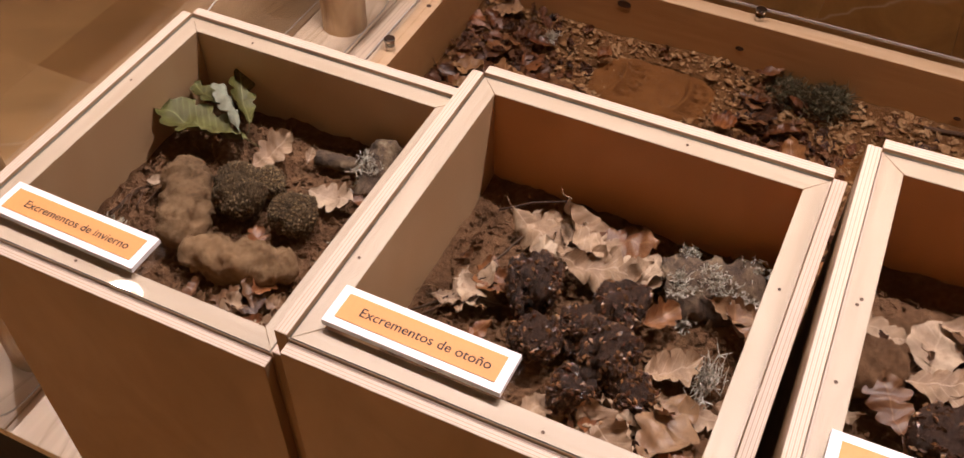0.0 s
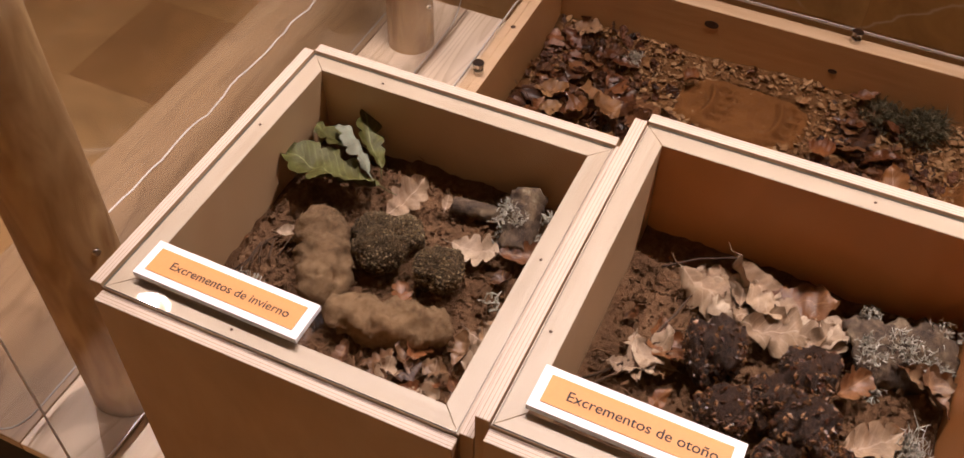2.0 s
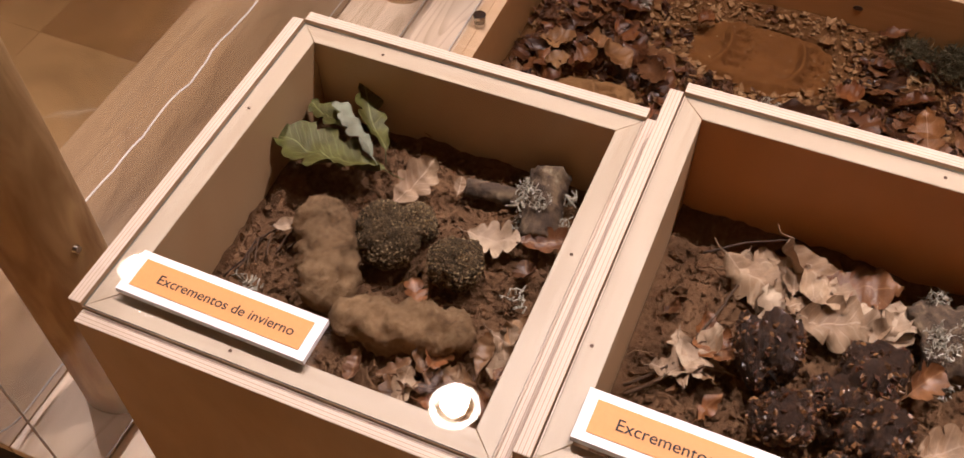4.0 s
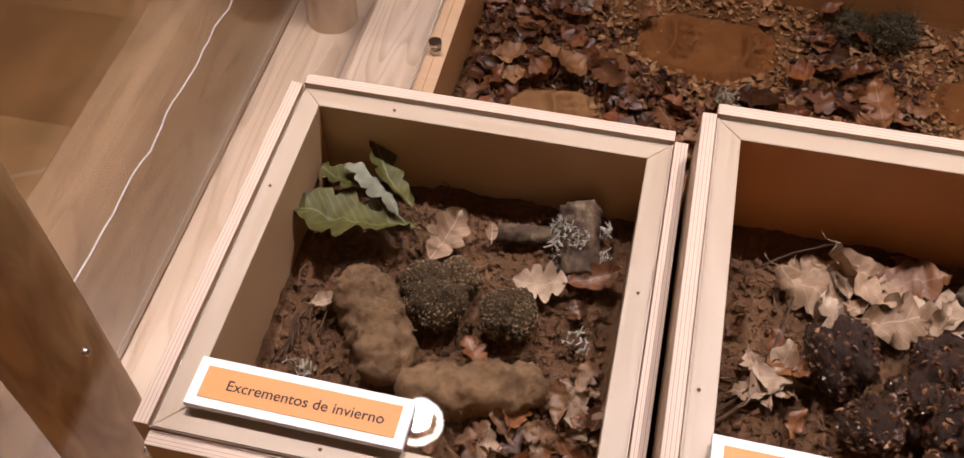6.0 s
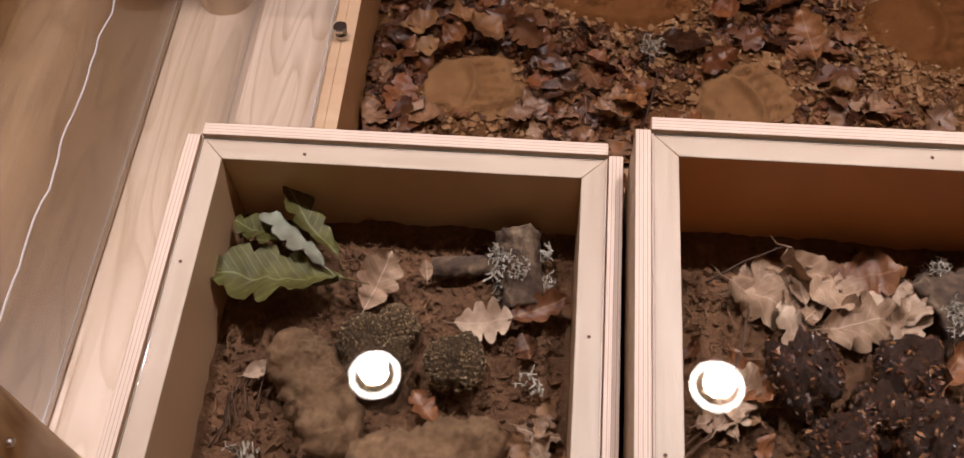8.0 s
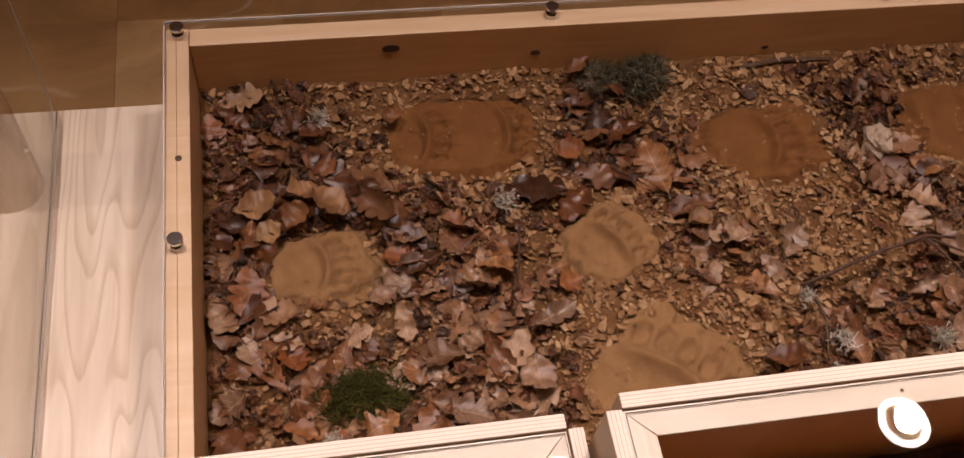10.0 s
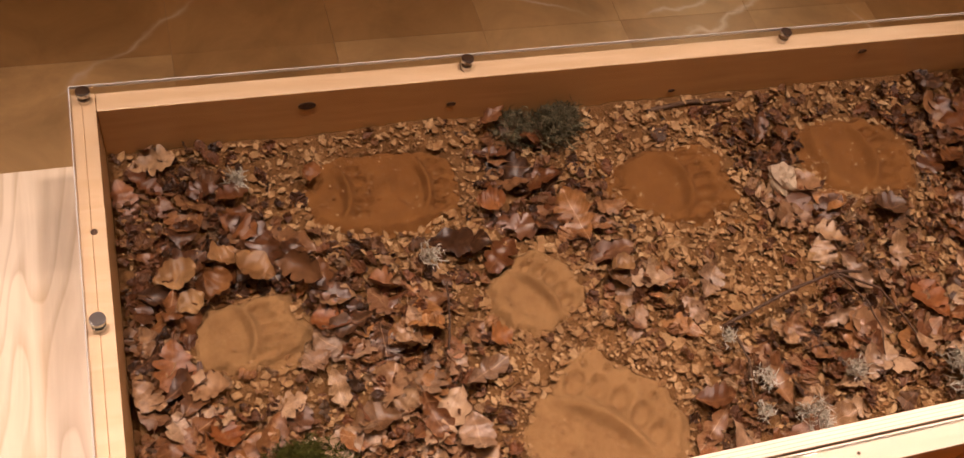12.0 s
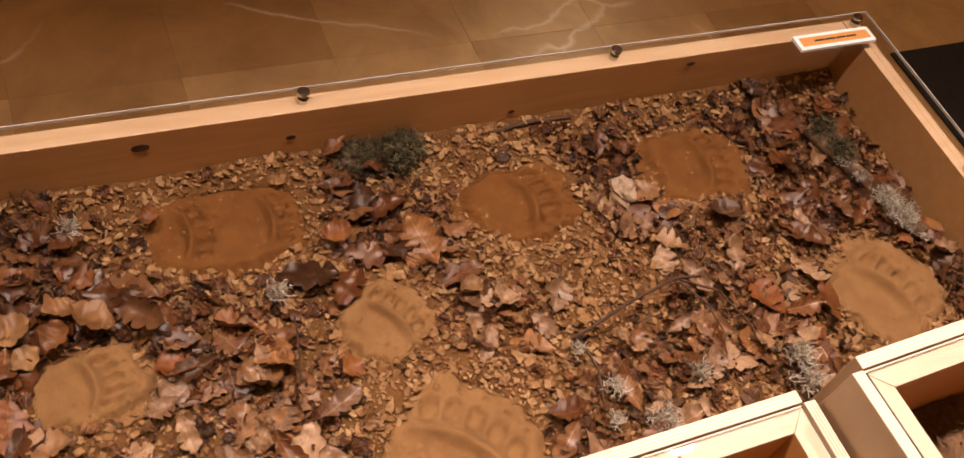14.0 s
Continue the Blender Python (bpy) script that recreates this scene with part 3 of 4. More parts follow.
nail_heads(display_box(B1, "tall pale plywood display box with glass lid, winter droppings", VENEER), B1[2], ((0.085, 0.322), (0.313, 0.18), (0.12, 0.009), (0.009, 0.22)))
nail_heads(display_box(B2, "tall pale plywood display box with glass lid, autumn droppings", BOUNCE_VENEER), B2[2], ((0.2, 0.324), (0.008, 0.09), (0.313, 0.2), (0.2, 0.008)))
nail_heads(display_box(B3, "tall pale plywood display box with glass lid, leaves inside", BOUNCE_VENEER), B3[2], ((0.01, 0.17), (0.009, 0.1), (0.012, 0.176)))


def sign(x, y, top, turn, w, h, text, size, bars=0, label=""):
    t = thing("label_plate", pose(x, y, top, 0, 0, turn), label, "label", "label plates")
    part("board", box(w, h, 0.0055, 0.0003, (0, 0, 0.0032)), WHITE, t)
    part("orange_panel", box(w - 0.015, h - 0.013, 0.0004, 0, (0, 0, 0.0063)), ORANGE, t, "printed orange panel")
    if text:
        cu = bpy.data.curves.new("lettering", "FONT")
        cu.offset = 0.00005
        cu.body, cu.size, cu.align_x, cu.align_y = text, size, "CENTER", "CENTER"
        tmp = bpy.data.objects.new("lettering", cu)
        scene.collection.objects.link(tmp)
        me = bpy.data.meshes.new_from_object(tmp.evaluated_get(bpy.context.evaluated_depsgraph_get()))
        bpy.data.objects.remove(tmp)
        me.materials.clear()
        me.materials.append(INK)
        part("lettering", me, INK, t, "black lettering", pose(0.004, -0.0006, 0.0068))
    for k in range(bars):
        part("bar", box(0.02, 0.0035, 0.0003, 0, (-0.033 + 0.022 * k, 0, 0.0067)), INK, t)
    return t


sign(-0.412, 0.5445, B1[2] + 0.0005, -0.6, 0.156, 0.0372, "Excrementos de invierno", 0.0112, 0, "white label plate with orange panel lying on the glass")
sign(-0.0675, 0.537, B2[2] + 0.0005, -0.6, 0.1455, 0.0365, "Excrementos de otoño", 0.0115, 0, "white label plate with orange panel lying on the glass")
sign(0.287, 0.538, B3[2] + 0.0005, 1.5, 0.147, 0.0375, "", 0.0128, 4, "white label plate with orange panel lying on the glass")
sign(0.852, 1.479, RIM + 0.0135, 180, 0.155, 0.031, "", 0.01, 4, "white label plate with orange panel on the acrylic cover")


# ---- fillings ----
def heightfield(name, x0, x1, y0, y1, step, height, mat):
    nx, ny = int((x1 - x0) / step), int((y1 - y0) / step)
    verts = [(x0 + (x1 - x0) * i / nx, y0 + (y1 - y0) * j / ny, height(x0 + (x1 - x0) * i / nx, y0 + (y1 - y0) * j / ny)) for j in range(ny + 1) for i in range(nx + 1)]
    faces = [(j * (nx + 1) + i, j * (nx + 1) + i + 1, (j + 1) * (nx + 1) + i + 1, (j + 1) * (nx + 1) + i) for j in range(ny) for i in range(nx)]
    return raw_mesh(name, verts, faces, mat, True)


def sand_height(x, y):
    rise = max(0.0, min(1.0, (y - 1.42) / 0.08))
    return 0.62 + 0.024 * rise * rise + 0.012 * fractal(x * 6, y * 6, 1.0, 3) + 0.003 * fractal(x * 60, y * 60, 4.0, 3)


def soil_bed(b, level, label, seed):
    edge = FW + 0.0005

    def height(x, y):
        return level + 0.008 * fractal(x * 14 + seed, y * 14, 1.0, 3) + 0.0035 * fractal(x * 90, y * 90, seed, 3)
    me = heightfield("soil_bed", edge, BW - edge, edge, BD - edge, 0.004, lambda x, y: height(b[0] + x, b[1] + y), SOIL)
    single("soil_bed", me, None, box_pose(b), label, "soil", kind="stuff")
    return height


H1 = soil_bed(B1, 0.938, "dark crumbly forest soil filling the winter box", 2.0)
H2 = soil_bed(B2, 0.966, "dark crumbly forest soil filling the autumn box", 7.0)
H3 = soil_bed(B3, 1.02, "dark crumbly forest soil in the third box", 12.0)


rnd = random.Random(11)


def leaf_mesh(name, mat, length, width, curl, fold, seed, lobes=4.5, lobe=0.3, n=20, rough=0.07):
    """An oak leaf along local x, with rounded lobes, a fold along the midrib and crumples."""
    verts, faces = [], []
    r = random.Random(seed * 7.7)
    shift = (r.random(), r.random())
    for i in range(n + 1):
        u = i / n
        env = math.sin(math.pi * min(1, 0.05 + 0.95 * u) ** (1.15 + 0.3 * shift[0])) ** 0.7
        bend = length * curl * (u - 0.45) ** 2
        for s in (-1, -0.55, 0, 0.55, 1):
            ph = shift[0 if s < 0 else 1]
            notch = (1 - abs(math.sin(math.pi * (lobes * u + ph)))) ** 2.2
            w = width / 2 * env * (1 - 1.9 * lobe * notch * min(1, 3 * u)) * (1 + 0.22 * fractal(u * 4 + seed, (s > 0) * 5.0, 2.0)) + 0.0005
            z = bend + fold * abs(s) ** 1.6 * w + rough * length * fractal(u * 3.2 + seed * 3, s * 1.6, 5.0) + 0.35 * rough * length * fractal(u * 9 + seed, s * 4, 8.0)
            x = length * (u + 0.035 * abs(s) + 0.02 * fractal(u * 7, seed + s, 1.0))
            verts.append((x, s * w, z))
    for i in range(n):
        for k in range(4):
            a = i * 5 + k
            faces.append((a, a + 1, a + 6, a + 5))
    o = len(verts)
    sv, sf = tube([(0.003, 0, verts[2][2]), (-0.1 * length, 0.02 * length, verts[2][2] * 0.5), (-0.2 * length, 0.06 * length, verts[2][2] * 0.5 + 0.002)], [0.0007, 0.0006, 0.0005], 3)
    verts += [tuple(p) for p in sv]
    faces += [tuple(q + o for q in f) for f in sf]
    return raw_mesh(name, verts, faces, mat, True)


def chip_mesh(name, mat, seed, n=6, flat=0.4):
    r = random.Random(seed)
    rad = [0.5 * r.uniform(0.5, 1.25) for _ in range(n)]
    top = [(rad[k] * 0.95 * math.cos(2 * math.pi * k / n), rad[k] * 0.93 * math.sin(2 * math.pi * k / n), flat * r.uniform(0.3, 0.55)) for k in range(n)]
    low = [(rad[k] * math.cos(2 * math.pi * k / n), rad[k] * math.sin(2 * math.pi * k / n), -flat * 0.5) for k in range(n)]
    faces = [tuple(range(n)), tuple(range(2 * n - 1, n - 1, -1))] + [(n + k, n + (k + 1) % n, (k + 1) % n, k) for k in range(n)]
    return raw_mesh(name, top + low, faces, mat)


def bake(me, m):
    """Verts and faces of a mesh at the pose m."""
    return [tuple(m @ v.co) for v in me.vertices], [tuple(p.vertices) for p in me.polygons]


def scatter_mesh(name, items, mat, smooth=False):
    return raw_mesh(name, *join_lists(items), mat, smooth)


# ---- paw prints pressed into slabs of fine sand ----
PRINTS = [(-0.14, 1.412, 0.116, 0.066, 0, 2), (0.016, 1.228, 0.066, 0.058, 34, 1), (-0.345, 1.23, 0.07, 0.05, 6, 1), (0.045, 1.035, 0.105, 0.1, 46, 1),
          (0.27, 1.365, 0.096, 0.07, 2, 1), (0.578, 1.37, 0.092, 0.076, -4, 1), (0.752, 1.085, 0.1, 0.085, 24, 1)]


def well(u, v, cu, cv, ru, rv):
    d = ((u - cu) / ru) ** 2 + ((v - cv) / rv) ** 2
    return math.exp(-d ** 2.6 * 0.8)


def print_relief(u, v, wide=1.0):
    """Depth of one paw print; u points to the toes, both from -1 to 1."""
    arch = u - 0.12 + 0.3 * v * v
    palm = well(u, v, -0.28, 0.0, 0.36, 0.6)
    ridge = math.exp(-(arch / 0.085) ** 2) * max(0.0, 1 - (abs(v) / 0.85) ** 4)
    lines = (-0.66, -0.34, 0.0, 0.34, 0.64)
    toes = sum(well(u, v, 0.45 - 0.34 * c * c, c, 0.17, 0.13) for c in lines)
    claws = sum(well(u, v, 0.76 - 0.36 * c * c, c * 1.06, 0.05, 0.04) for c in lines)
    return -0.4 * palm + 0.7 * ridge - 0.55 * min(1.0, toes) - 0.35 * claws


def paw_print(x, y, a, b, turn, count):
    def height(px, py):
        r = math.hypot(px / a, py / b)
        ang = math.atan2(py, px)
        edge = 0.93 + 0.2 * fractal(math.cos(ang) * 1.6 + x * 9, math.sin(ang) * 1.6 + y * 7)
        q = (abs(px / a) ** 3.2 + abs(py / b) ** 3.2) ** (1 / 3.2) / edge
        drop = max(0.0, min(1.0, (q - 0.84) / 0.2))
        drop = drop * drop * (3 - 2 * drop)
        if count == 2:
            deep = print_relief((px / a + 0.5) / 0.52, py / b / 0.8) if px < 0 else print_relief((px / a - 0.42) / 0.5, py / b / 0.8)
            depth = 0.014
        else:
            deep, depth = print_relief(px / a * 1.1, py / b * 1.12), 0.016
        fine = 0.0009 * fractal(px * 170, py * 170, x) + 0.002 * fractal(px * 30, py * 30, y)
        return 0.0125 + (deep * depth + fine) * (1 - drop) - 0.011 * drop
    me = heightfield("paw_print", -a * 1.1, a * 1.1, -b * 1.1, b * 1.1, 0.0024, height, DARK_PRINT if y > 1.3 else PRINT)
    single("paw_print", me, None, pose(x, y, 0.6165, 0, 0, turn), "animal paw print pressed into smooth ochre sand", "paw print", "paw prints in the tray")


for p in PRINTS:
    paw_print(*p)


def off_prints(x, y, grow=1.0):
    for px, py, a, b, turn, _ in PRINTS:
        c, s = math.cos(radians(turn)), math.sin(radians(turn))
        u, v = c * (x - px) + s * (y - py), -s * (x - px) + c * (y - py)
        if (abs(u / (a * grow)) ** 3 + abs(v / (b * grow)) ** 3) < 0.85:
            return False
    return True


# the bed is hollow under the pressed slabs
sand_bed = single("sand_bed", heightfield("sand_bed", TX0 + 0.0005, TX1 - 0.0005, TY0 + 0.0005, TY1 - 0.0005, 0.006, lambda x, y: sand_height(x, y) - (0.0 if off_prints(x, y, 0.88) else 0.022), SAND), None, Matrix(), "uneven bed of ochre sand filling the tray", "sand", kind="stuff")

LEAFY = [(-0.42, 1.44, 0.1, 0.07), (-0.4, 1.36, 0.09, 0.06), (-0.44, 1.27, 0.06, 0.08), (-0.44, 1.13, 0.05, 0.09), (-0.3, 1.3, 0.09, 0.035), (-0.18, 1.27, 0.1, 0.05),
         (-0.33, 1.09, 0.14, 0.06), (-0.13, 1.13, 0.06, 0.09), (-0.2, 1.19, 0.07, 0.05), (-0.3, 0.98, 0.2, 0.07), (0.03, 1.42, 0.06, 0.08), (0.11, 1.33, 0.05, 0.06),
         (0.43, 1.42, 0.07, 0.06), (0.42, 1.3, 0.05, 0.05), (0.17, 1.19, 0.07, 0.045), (0.33, 1.05, 0.12, 0.05), (0.42, 1.12, 0.08, 0.05), (0.5, 1.2, 0.05, 0.06),
         (0.55, 1.06, 0.06, 0.09), (0.72, 1.42, 0.12, 0.06), (0.72, 1.27, 0.06, 0.1), (0.84, 1.3, 0.05, 0.14), (0.87, 1.12, 0.03, 0.12), (0.22, 0.97, 0.1, 0.05), (0.65, 1.24, 0.1, 0.04)]


def leafiness(x, y):
    return min(1.0, sum(math.exp(-(((x - a) / w) ** 2 + ((y - b) / h) ** 2)) for a, b, w, h in LEAFY)) 


def dim_leaf_share(x, y):
    """Share of dark leaves; their colour also carries the dimmer light at the back."""
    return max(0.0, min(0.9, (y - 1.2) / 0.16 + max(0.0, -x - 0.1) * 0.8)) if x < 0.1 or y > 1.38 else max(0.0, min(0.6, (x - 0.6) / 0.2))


LEAVES = [leaf_mesh("fallen_leaf", LEAF if k < 24 else PINK_LEAF if k < 44 else DEEP_LEAF, rnd.uniform(0.046, 0.08), rnd.uniform(0.03, 0.05), rnd.uniform(-0.4, 0.7), rnd.uniform(-0.4, 0.6), k * 3.1, rnd.uniform(3.4, 5.2), rnd.uniform(0.2, 0.42), 16, rnd.uniform(0.06, 0.15)) for k in range(58)]
LABELS = ("crisp brown oak leaf lying on the sand", "curled dark brown oak leaf on the sand", "pale pinkish brown oak leaf, some lamp gloss in its colour")
made = 0
while made < 295:
    x, y = rnd.uniform(TX0 + 0.015, TX1 - 0.015), rnd.uniform(0.93, TY1 - 0.012)
    if rnd.random() > leafiness(x, y) * 0.95 + 0.03 or not off_prints(x, y, 1.22):
        continue
    # paler leaves lie towards the boxes, lamp gloss partly put into their colour
    k = rnd.randrange(24) if rnd.random() < (0.85 if y > 1.22 or x < -0.3 else 0.35) else rnd.randrange(24, 44)
    if dim_leaf_share(x, y) > rnd.random():
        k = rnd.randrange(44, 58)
    m = pose(x, y, sand_height(x, y) + rnd.uniform(0.006, 0.018), rnd.uniform(-24, 24), rnd.uniform(-24, 24), rnd.uniform(0, 360)) @ Matrix.Translation((-0.028, 0, 0)) @ Matrix.Scale(rnd.uniform(0.6, 1.1), 4)
    single("fallen_leaf", LEAVES[k], None, m, LABELS[k % 2 if k < 24 else 2 if k < 44 else 1], "leaf", "fallen oak leaves")
    made += 1

# broken leaf pieces under and between the whole leaves
items, dark_items = [], []
while len(items) + len(dark_items) < 4400:
    x, y = rnd.uniform(TX0 + 0.006, TX1 - 0.006), rnd.uniform(0.9, TY1 - 0.005)
    if rnd.random() > leafiness(x, y) + 0.05 or not off_prints(x, y, 1.08):
        continue
    s = rnd.uniform(0.16, 0.55)
    m = pose(x, y, sand_height(x, y) + rnd.uniform(0.0, 0.011), rnd.uniform(-50, 50), rnd.uniform(-50, 50), rnd.uniform(0, 360)) @ Matrix.Diagonal((s * 0.7, s, s, 1)) @ Matrix.Translation((-0.02, 0, 0))
    me = LEAVES[rnd.randrange(len(LEAVES))]
    v, f = bake(me, m)
    (dark_items if dim_leaf_share(x, y) > rnd.random() else items).append((v[:85], [q for q in f if max(q) < 85]))
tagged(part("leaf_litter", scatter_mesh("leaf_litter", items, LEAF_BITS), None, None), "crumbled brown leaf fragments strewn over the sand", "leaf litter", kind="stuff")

tagged(part("leaf_litter", scatter_mesh("leaf_litter", dark_items, DEEP_BITS), None, None), "dark brown leaf fragments, the tray corner's shade in their colour", "leaf litter", kind="stuff")

# chips of dried clay
CHIP_SHAPES = [chip_mesh("clay_chip", CHIP, 40 + k, rnd.choice((4, 4, 5, 5)), rnd.uniform(0.06, 0.13)) for k in range(16)]
made = 0
while made < 290:
    x, y = rnd.uniform(TX0 + 0.01, TX1 - 0.01), rnd.uniform(0.95, TY1 - 0.008)
    if rnd.random() < leafiness(x, y) * 0.72 or not off_prints(x, y, 0.94 + 0.12 * rnd.random()):
        continue
    s = rnd.uniform(0.011, 0.024)
    ob = part("clay_chip", CHIP_SHAPES[made % 16], None, sand_bed)
    ob.matrix_local = pose(x, y, sand_height(x, y) + s * 0.12, rnd.uniform(-22, 22), rnd.uniform(-22, 22), rnd.uniform(0, 360)) @ Matrix.Diagonal((s, s * rnd.uniform(0.6, 1), s, 1))
    made += 1
items = []
while len(items) < 21000:
    x, y = rnd.uniform(TX0 + 0.006, TX1 - 0.006), rnd.uniform(0.9, TY1 - 0.005)
    inside = not off_prints(x, y, 0.8 + 0.16 * rnd.random())
    if (inside and rnd.random() > 0.3) or rnd.random() < leafiness(x, y) * 0.66:
        continue
    s = 0.0014 + rnd.random() ** 3 * 0.005 if inside else min(0.018, 0.003 + rnd.expovariate(1 / 0.0042))
    z = 0.6295 if inside else sand_height(x, y) + s * 0.3
    m = pose(x, y, z, rnd.uniform(-38, 38), rnd.uniform(-38, 38), rnd.uniform(0, 360)) @ Matrix.Diagonal((s, s * rnd.uniform(0.5, 1), s, 1))
    items.append(bake(CHIP_SHAPES[rnd.randrange(16)], m))
tagged(part("clay_gravel", scatter_mesh("clay_gravel", items, CHIPS), None, None), "small ochre chips of dried clay strewn over the sand", "clay chips", kind="stuff")


# ---- lichen, moss, sticks and stone ----
def tuft(radius, height, count, seed, thick=0.0007):
    """Forked, crooked strands growing out of a cushion."""
    r = random.Random(seed)
    items = []
    for _ in range(count):
        a, out = r.uniform(0, 2 * math.pi), radius * r.random() ** 0.55 * (0.75 + 0.35 * math.sin(3 * r.random() + seed))
        p0 = Vector((out * math.cos(a), out * math.sin(a), height * r.random() * (1.05 - (out / radius) ** 2) * 0.9))
        step = height * 0.32
        p1 = p0 + Vector((r.gauss(0, step), r.gauss(0, step), abs(r.gauss(0, step))))
        for _ in range(2):
            p2 = p1 + Vector((r.gauss(0, step), r.gauss(0, step), r.gauss(step * 0.3, step * 0.5)))
            items.append(tube([p0, p1, p2], [thick, thick, thick * 0.5], 3))
    return items


def lichen(x, y, z, radius, height, count, seed, mat, label, m=None):
    me = scatter_mesh("lichen_tuft", tuft(radius, height, count, seed), mat)
    return single("lichen_tuft", me, None, m or pose(x, y, z), label, "lichen", "lichen tufts")


DARKL, PALEL = "dark green-grey lichen clump on the leaf litter", "pale grey branching lichen tuft"
lichen(0.052, 1.484, 0.632, 0.03, 0.02, 420, 1, DARK_LICHEN, DARKL)
lichen(0.118, 1.478, 0.632, 0.038, 0.026, 700, 2, DARK_LICHEN, DARKL)
for k, (x, y, r) in enumerate(((0.258, 1.052, 0.015), (0.235, 1.115, 0.012), (0.385, 1.04, 0.018), (0.535, 1.02, 0.024), (0.53, 0.985, 0.02), (0.3, 0.99, 0.02), (-0.11, 1.292, 0.015), (-0.33, 1.44, 0.014), (-0.35, 1.0, 0.012), (0.24, 1.01, 0.012))):
    lichen(x, y, 0.641, r, r * 0.8, int(4500 * r), 20 + k, LICHEN, PALEL)
moss_me = scatter_mesh("moss_cushion", tuft(0.052, 0.016, 1900, 5, 0.0006), MOSS)
single("moss_cushion", moss_me, None, pose(-0.31, 1.055, 0.626) @ Matrix.Diagonal((1.0, 0.65, 0.9, 1)), "cushion of green moss among the leaves", "moss", "", "stuff")


def stick(points, r0, r1, label, mat=TWIG, name="stick", n=6):
    k = len(points)
    fine = []
    for i in range(k - 1):
        for s in range(5):
            u = s / 5
            p = Vector(points[i]).lerp(Vector(points[i + 1]), u)
            fine.append(p + Vector((0.0012 * fractal(p.x * 40, p.y * 40), 0.0012 * fractal(p.y * 40, p.x * 40, 3), 0)))
    fine.append(Vector(points[-1]))
    rad = [r0 + (r1 - r0) * i / (len(fine) - 1) for i in range(len(fine))]
    return single(name, raw_mesh(name, *tube(fine, rad, n), mat, True), None, Matrix(), label, "twig", "sticks and twigs")


TW = "thin dark brown twig lying on leaves"
stick([(0.235, 1.13, 0.643), (0.32, 1.15, 0.665), (0.4, 1.165, 0.675), (0.44, 1.16, 0.672)], 0.0026, 0.002, TW)
stick([(0.4, 1.166, 0.673), (0.46, 1.135, 0.664), (0.485, 1.09, 0.652), (0.5, 1.04, 0.645)], 0.0018, 0.001, TW)
stick([(0.4, 1.163, 0.674), (0.43, 1.12, 0.668), (0.437, 1.08, 0.66), (0.43, 1.05, 0.65)], 0.0014, 0.0008, TW)
stick([(0.245, 1.125, 0.642), (0.25, 1.08, 0.641), (0.235, 1.03, 0.641)], 0.0018, 0.0014, TW)
stick([(0.26, 1.485, 0.64), (0.33, 1.49, 0.645), (0.4, 1.488, 0.642)], 0.004, 0.003, "dark dry stick beside the tray wall")
stick([(-0.12, 1.16, 0.644), (-0.11, 1.2, 0.65), (-0.1, 1.25, 0.645)], 0.0016, 0.0012, TW)


def rounded_lump(name, mat, rx, ry, rz, rough, seed, nu=26, nv=16, freq=2.2, facet=False):
    verts, faces = [], []
    for j in range(nv + 1):
        th = math.pi * j / nv
        for i in range(nu):
            ph = 2 * math.pi * i / nu
            d = Vector((math.sin(th) * math.cos(ph), math.sin(th) * math.sin(ph), math.cos(th)))
            k = 1 + rough * fractal(d.x * freq + seed, d.y * freq, d.z * freq, 4)
            verts.append((d.x * rx * k, d.y * ry * k, d.z * rz * k))
    for j in range(nv):
        for i in range(nu):
            a, b = j * nu + i, j * nu + (i + 1) % nu
            faces.append((a, a + nu, b + nu, b))
    return raw_mesh(name, verts, faces, mat, not facet)


single("stone", rounded_lump("stone", STONE, 0.021, 0.024, 0.016, 0.45, 3.0, 14, 9, 1.6, True), None, pose(0.418, 1.338, 0.641), "rough pale quartz stone on the sand", "stone")
# round cupped leaves
for k, (x, y, r, rz) in enumerate(((-0.418, 1.306, 0.026, 10), (-0.372, 1.29, 0.02, 60), (-0.326, 1.304, 0.027, 140), (-0.36, 1.327, 0.02, 200), (-0.405, 1.27, 0.018, 30), (-0.235, 1.435, 0.014, 70), (0.13, 1.235, 0.018, 20), (-0.015, 1.36, 0.02, 0))):
    me = leaf_mesh("round_leaf", ROUND, 2 * r, 1.7 * r, 0.8, 0.6, 50 + k, 2.0, 0.12, 18, 0.22)
    single("round_leaf", me, None, pose(x, y, 0.644, rnd.uniform(-12, 12), rnd.uniform(-12, 12), rz) @ Matrix.Translation((-r, 0, 0)), "rounded cupped orange-brown dry leaf on the sand", "leaf", "rounded leaves")


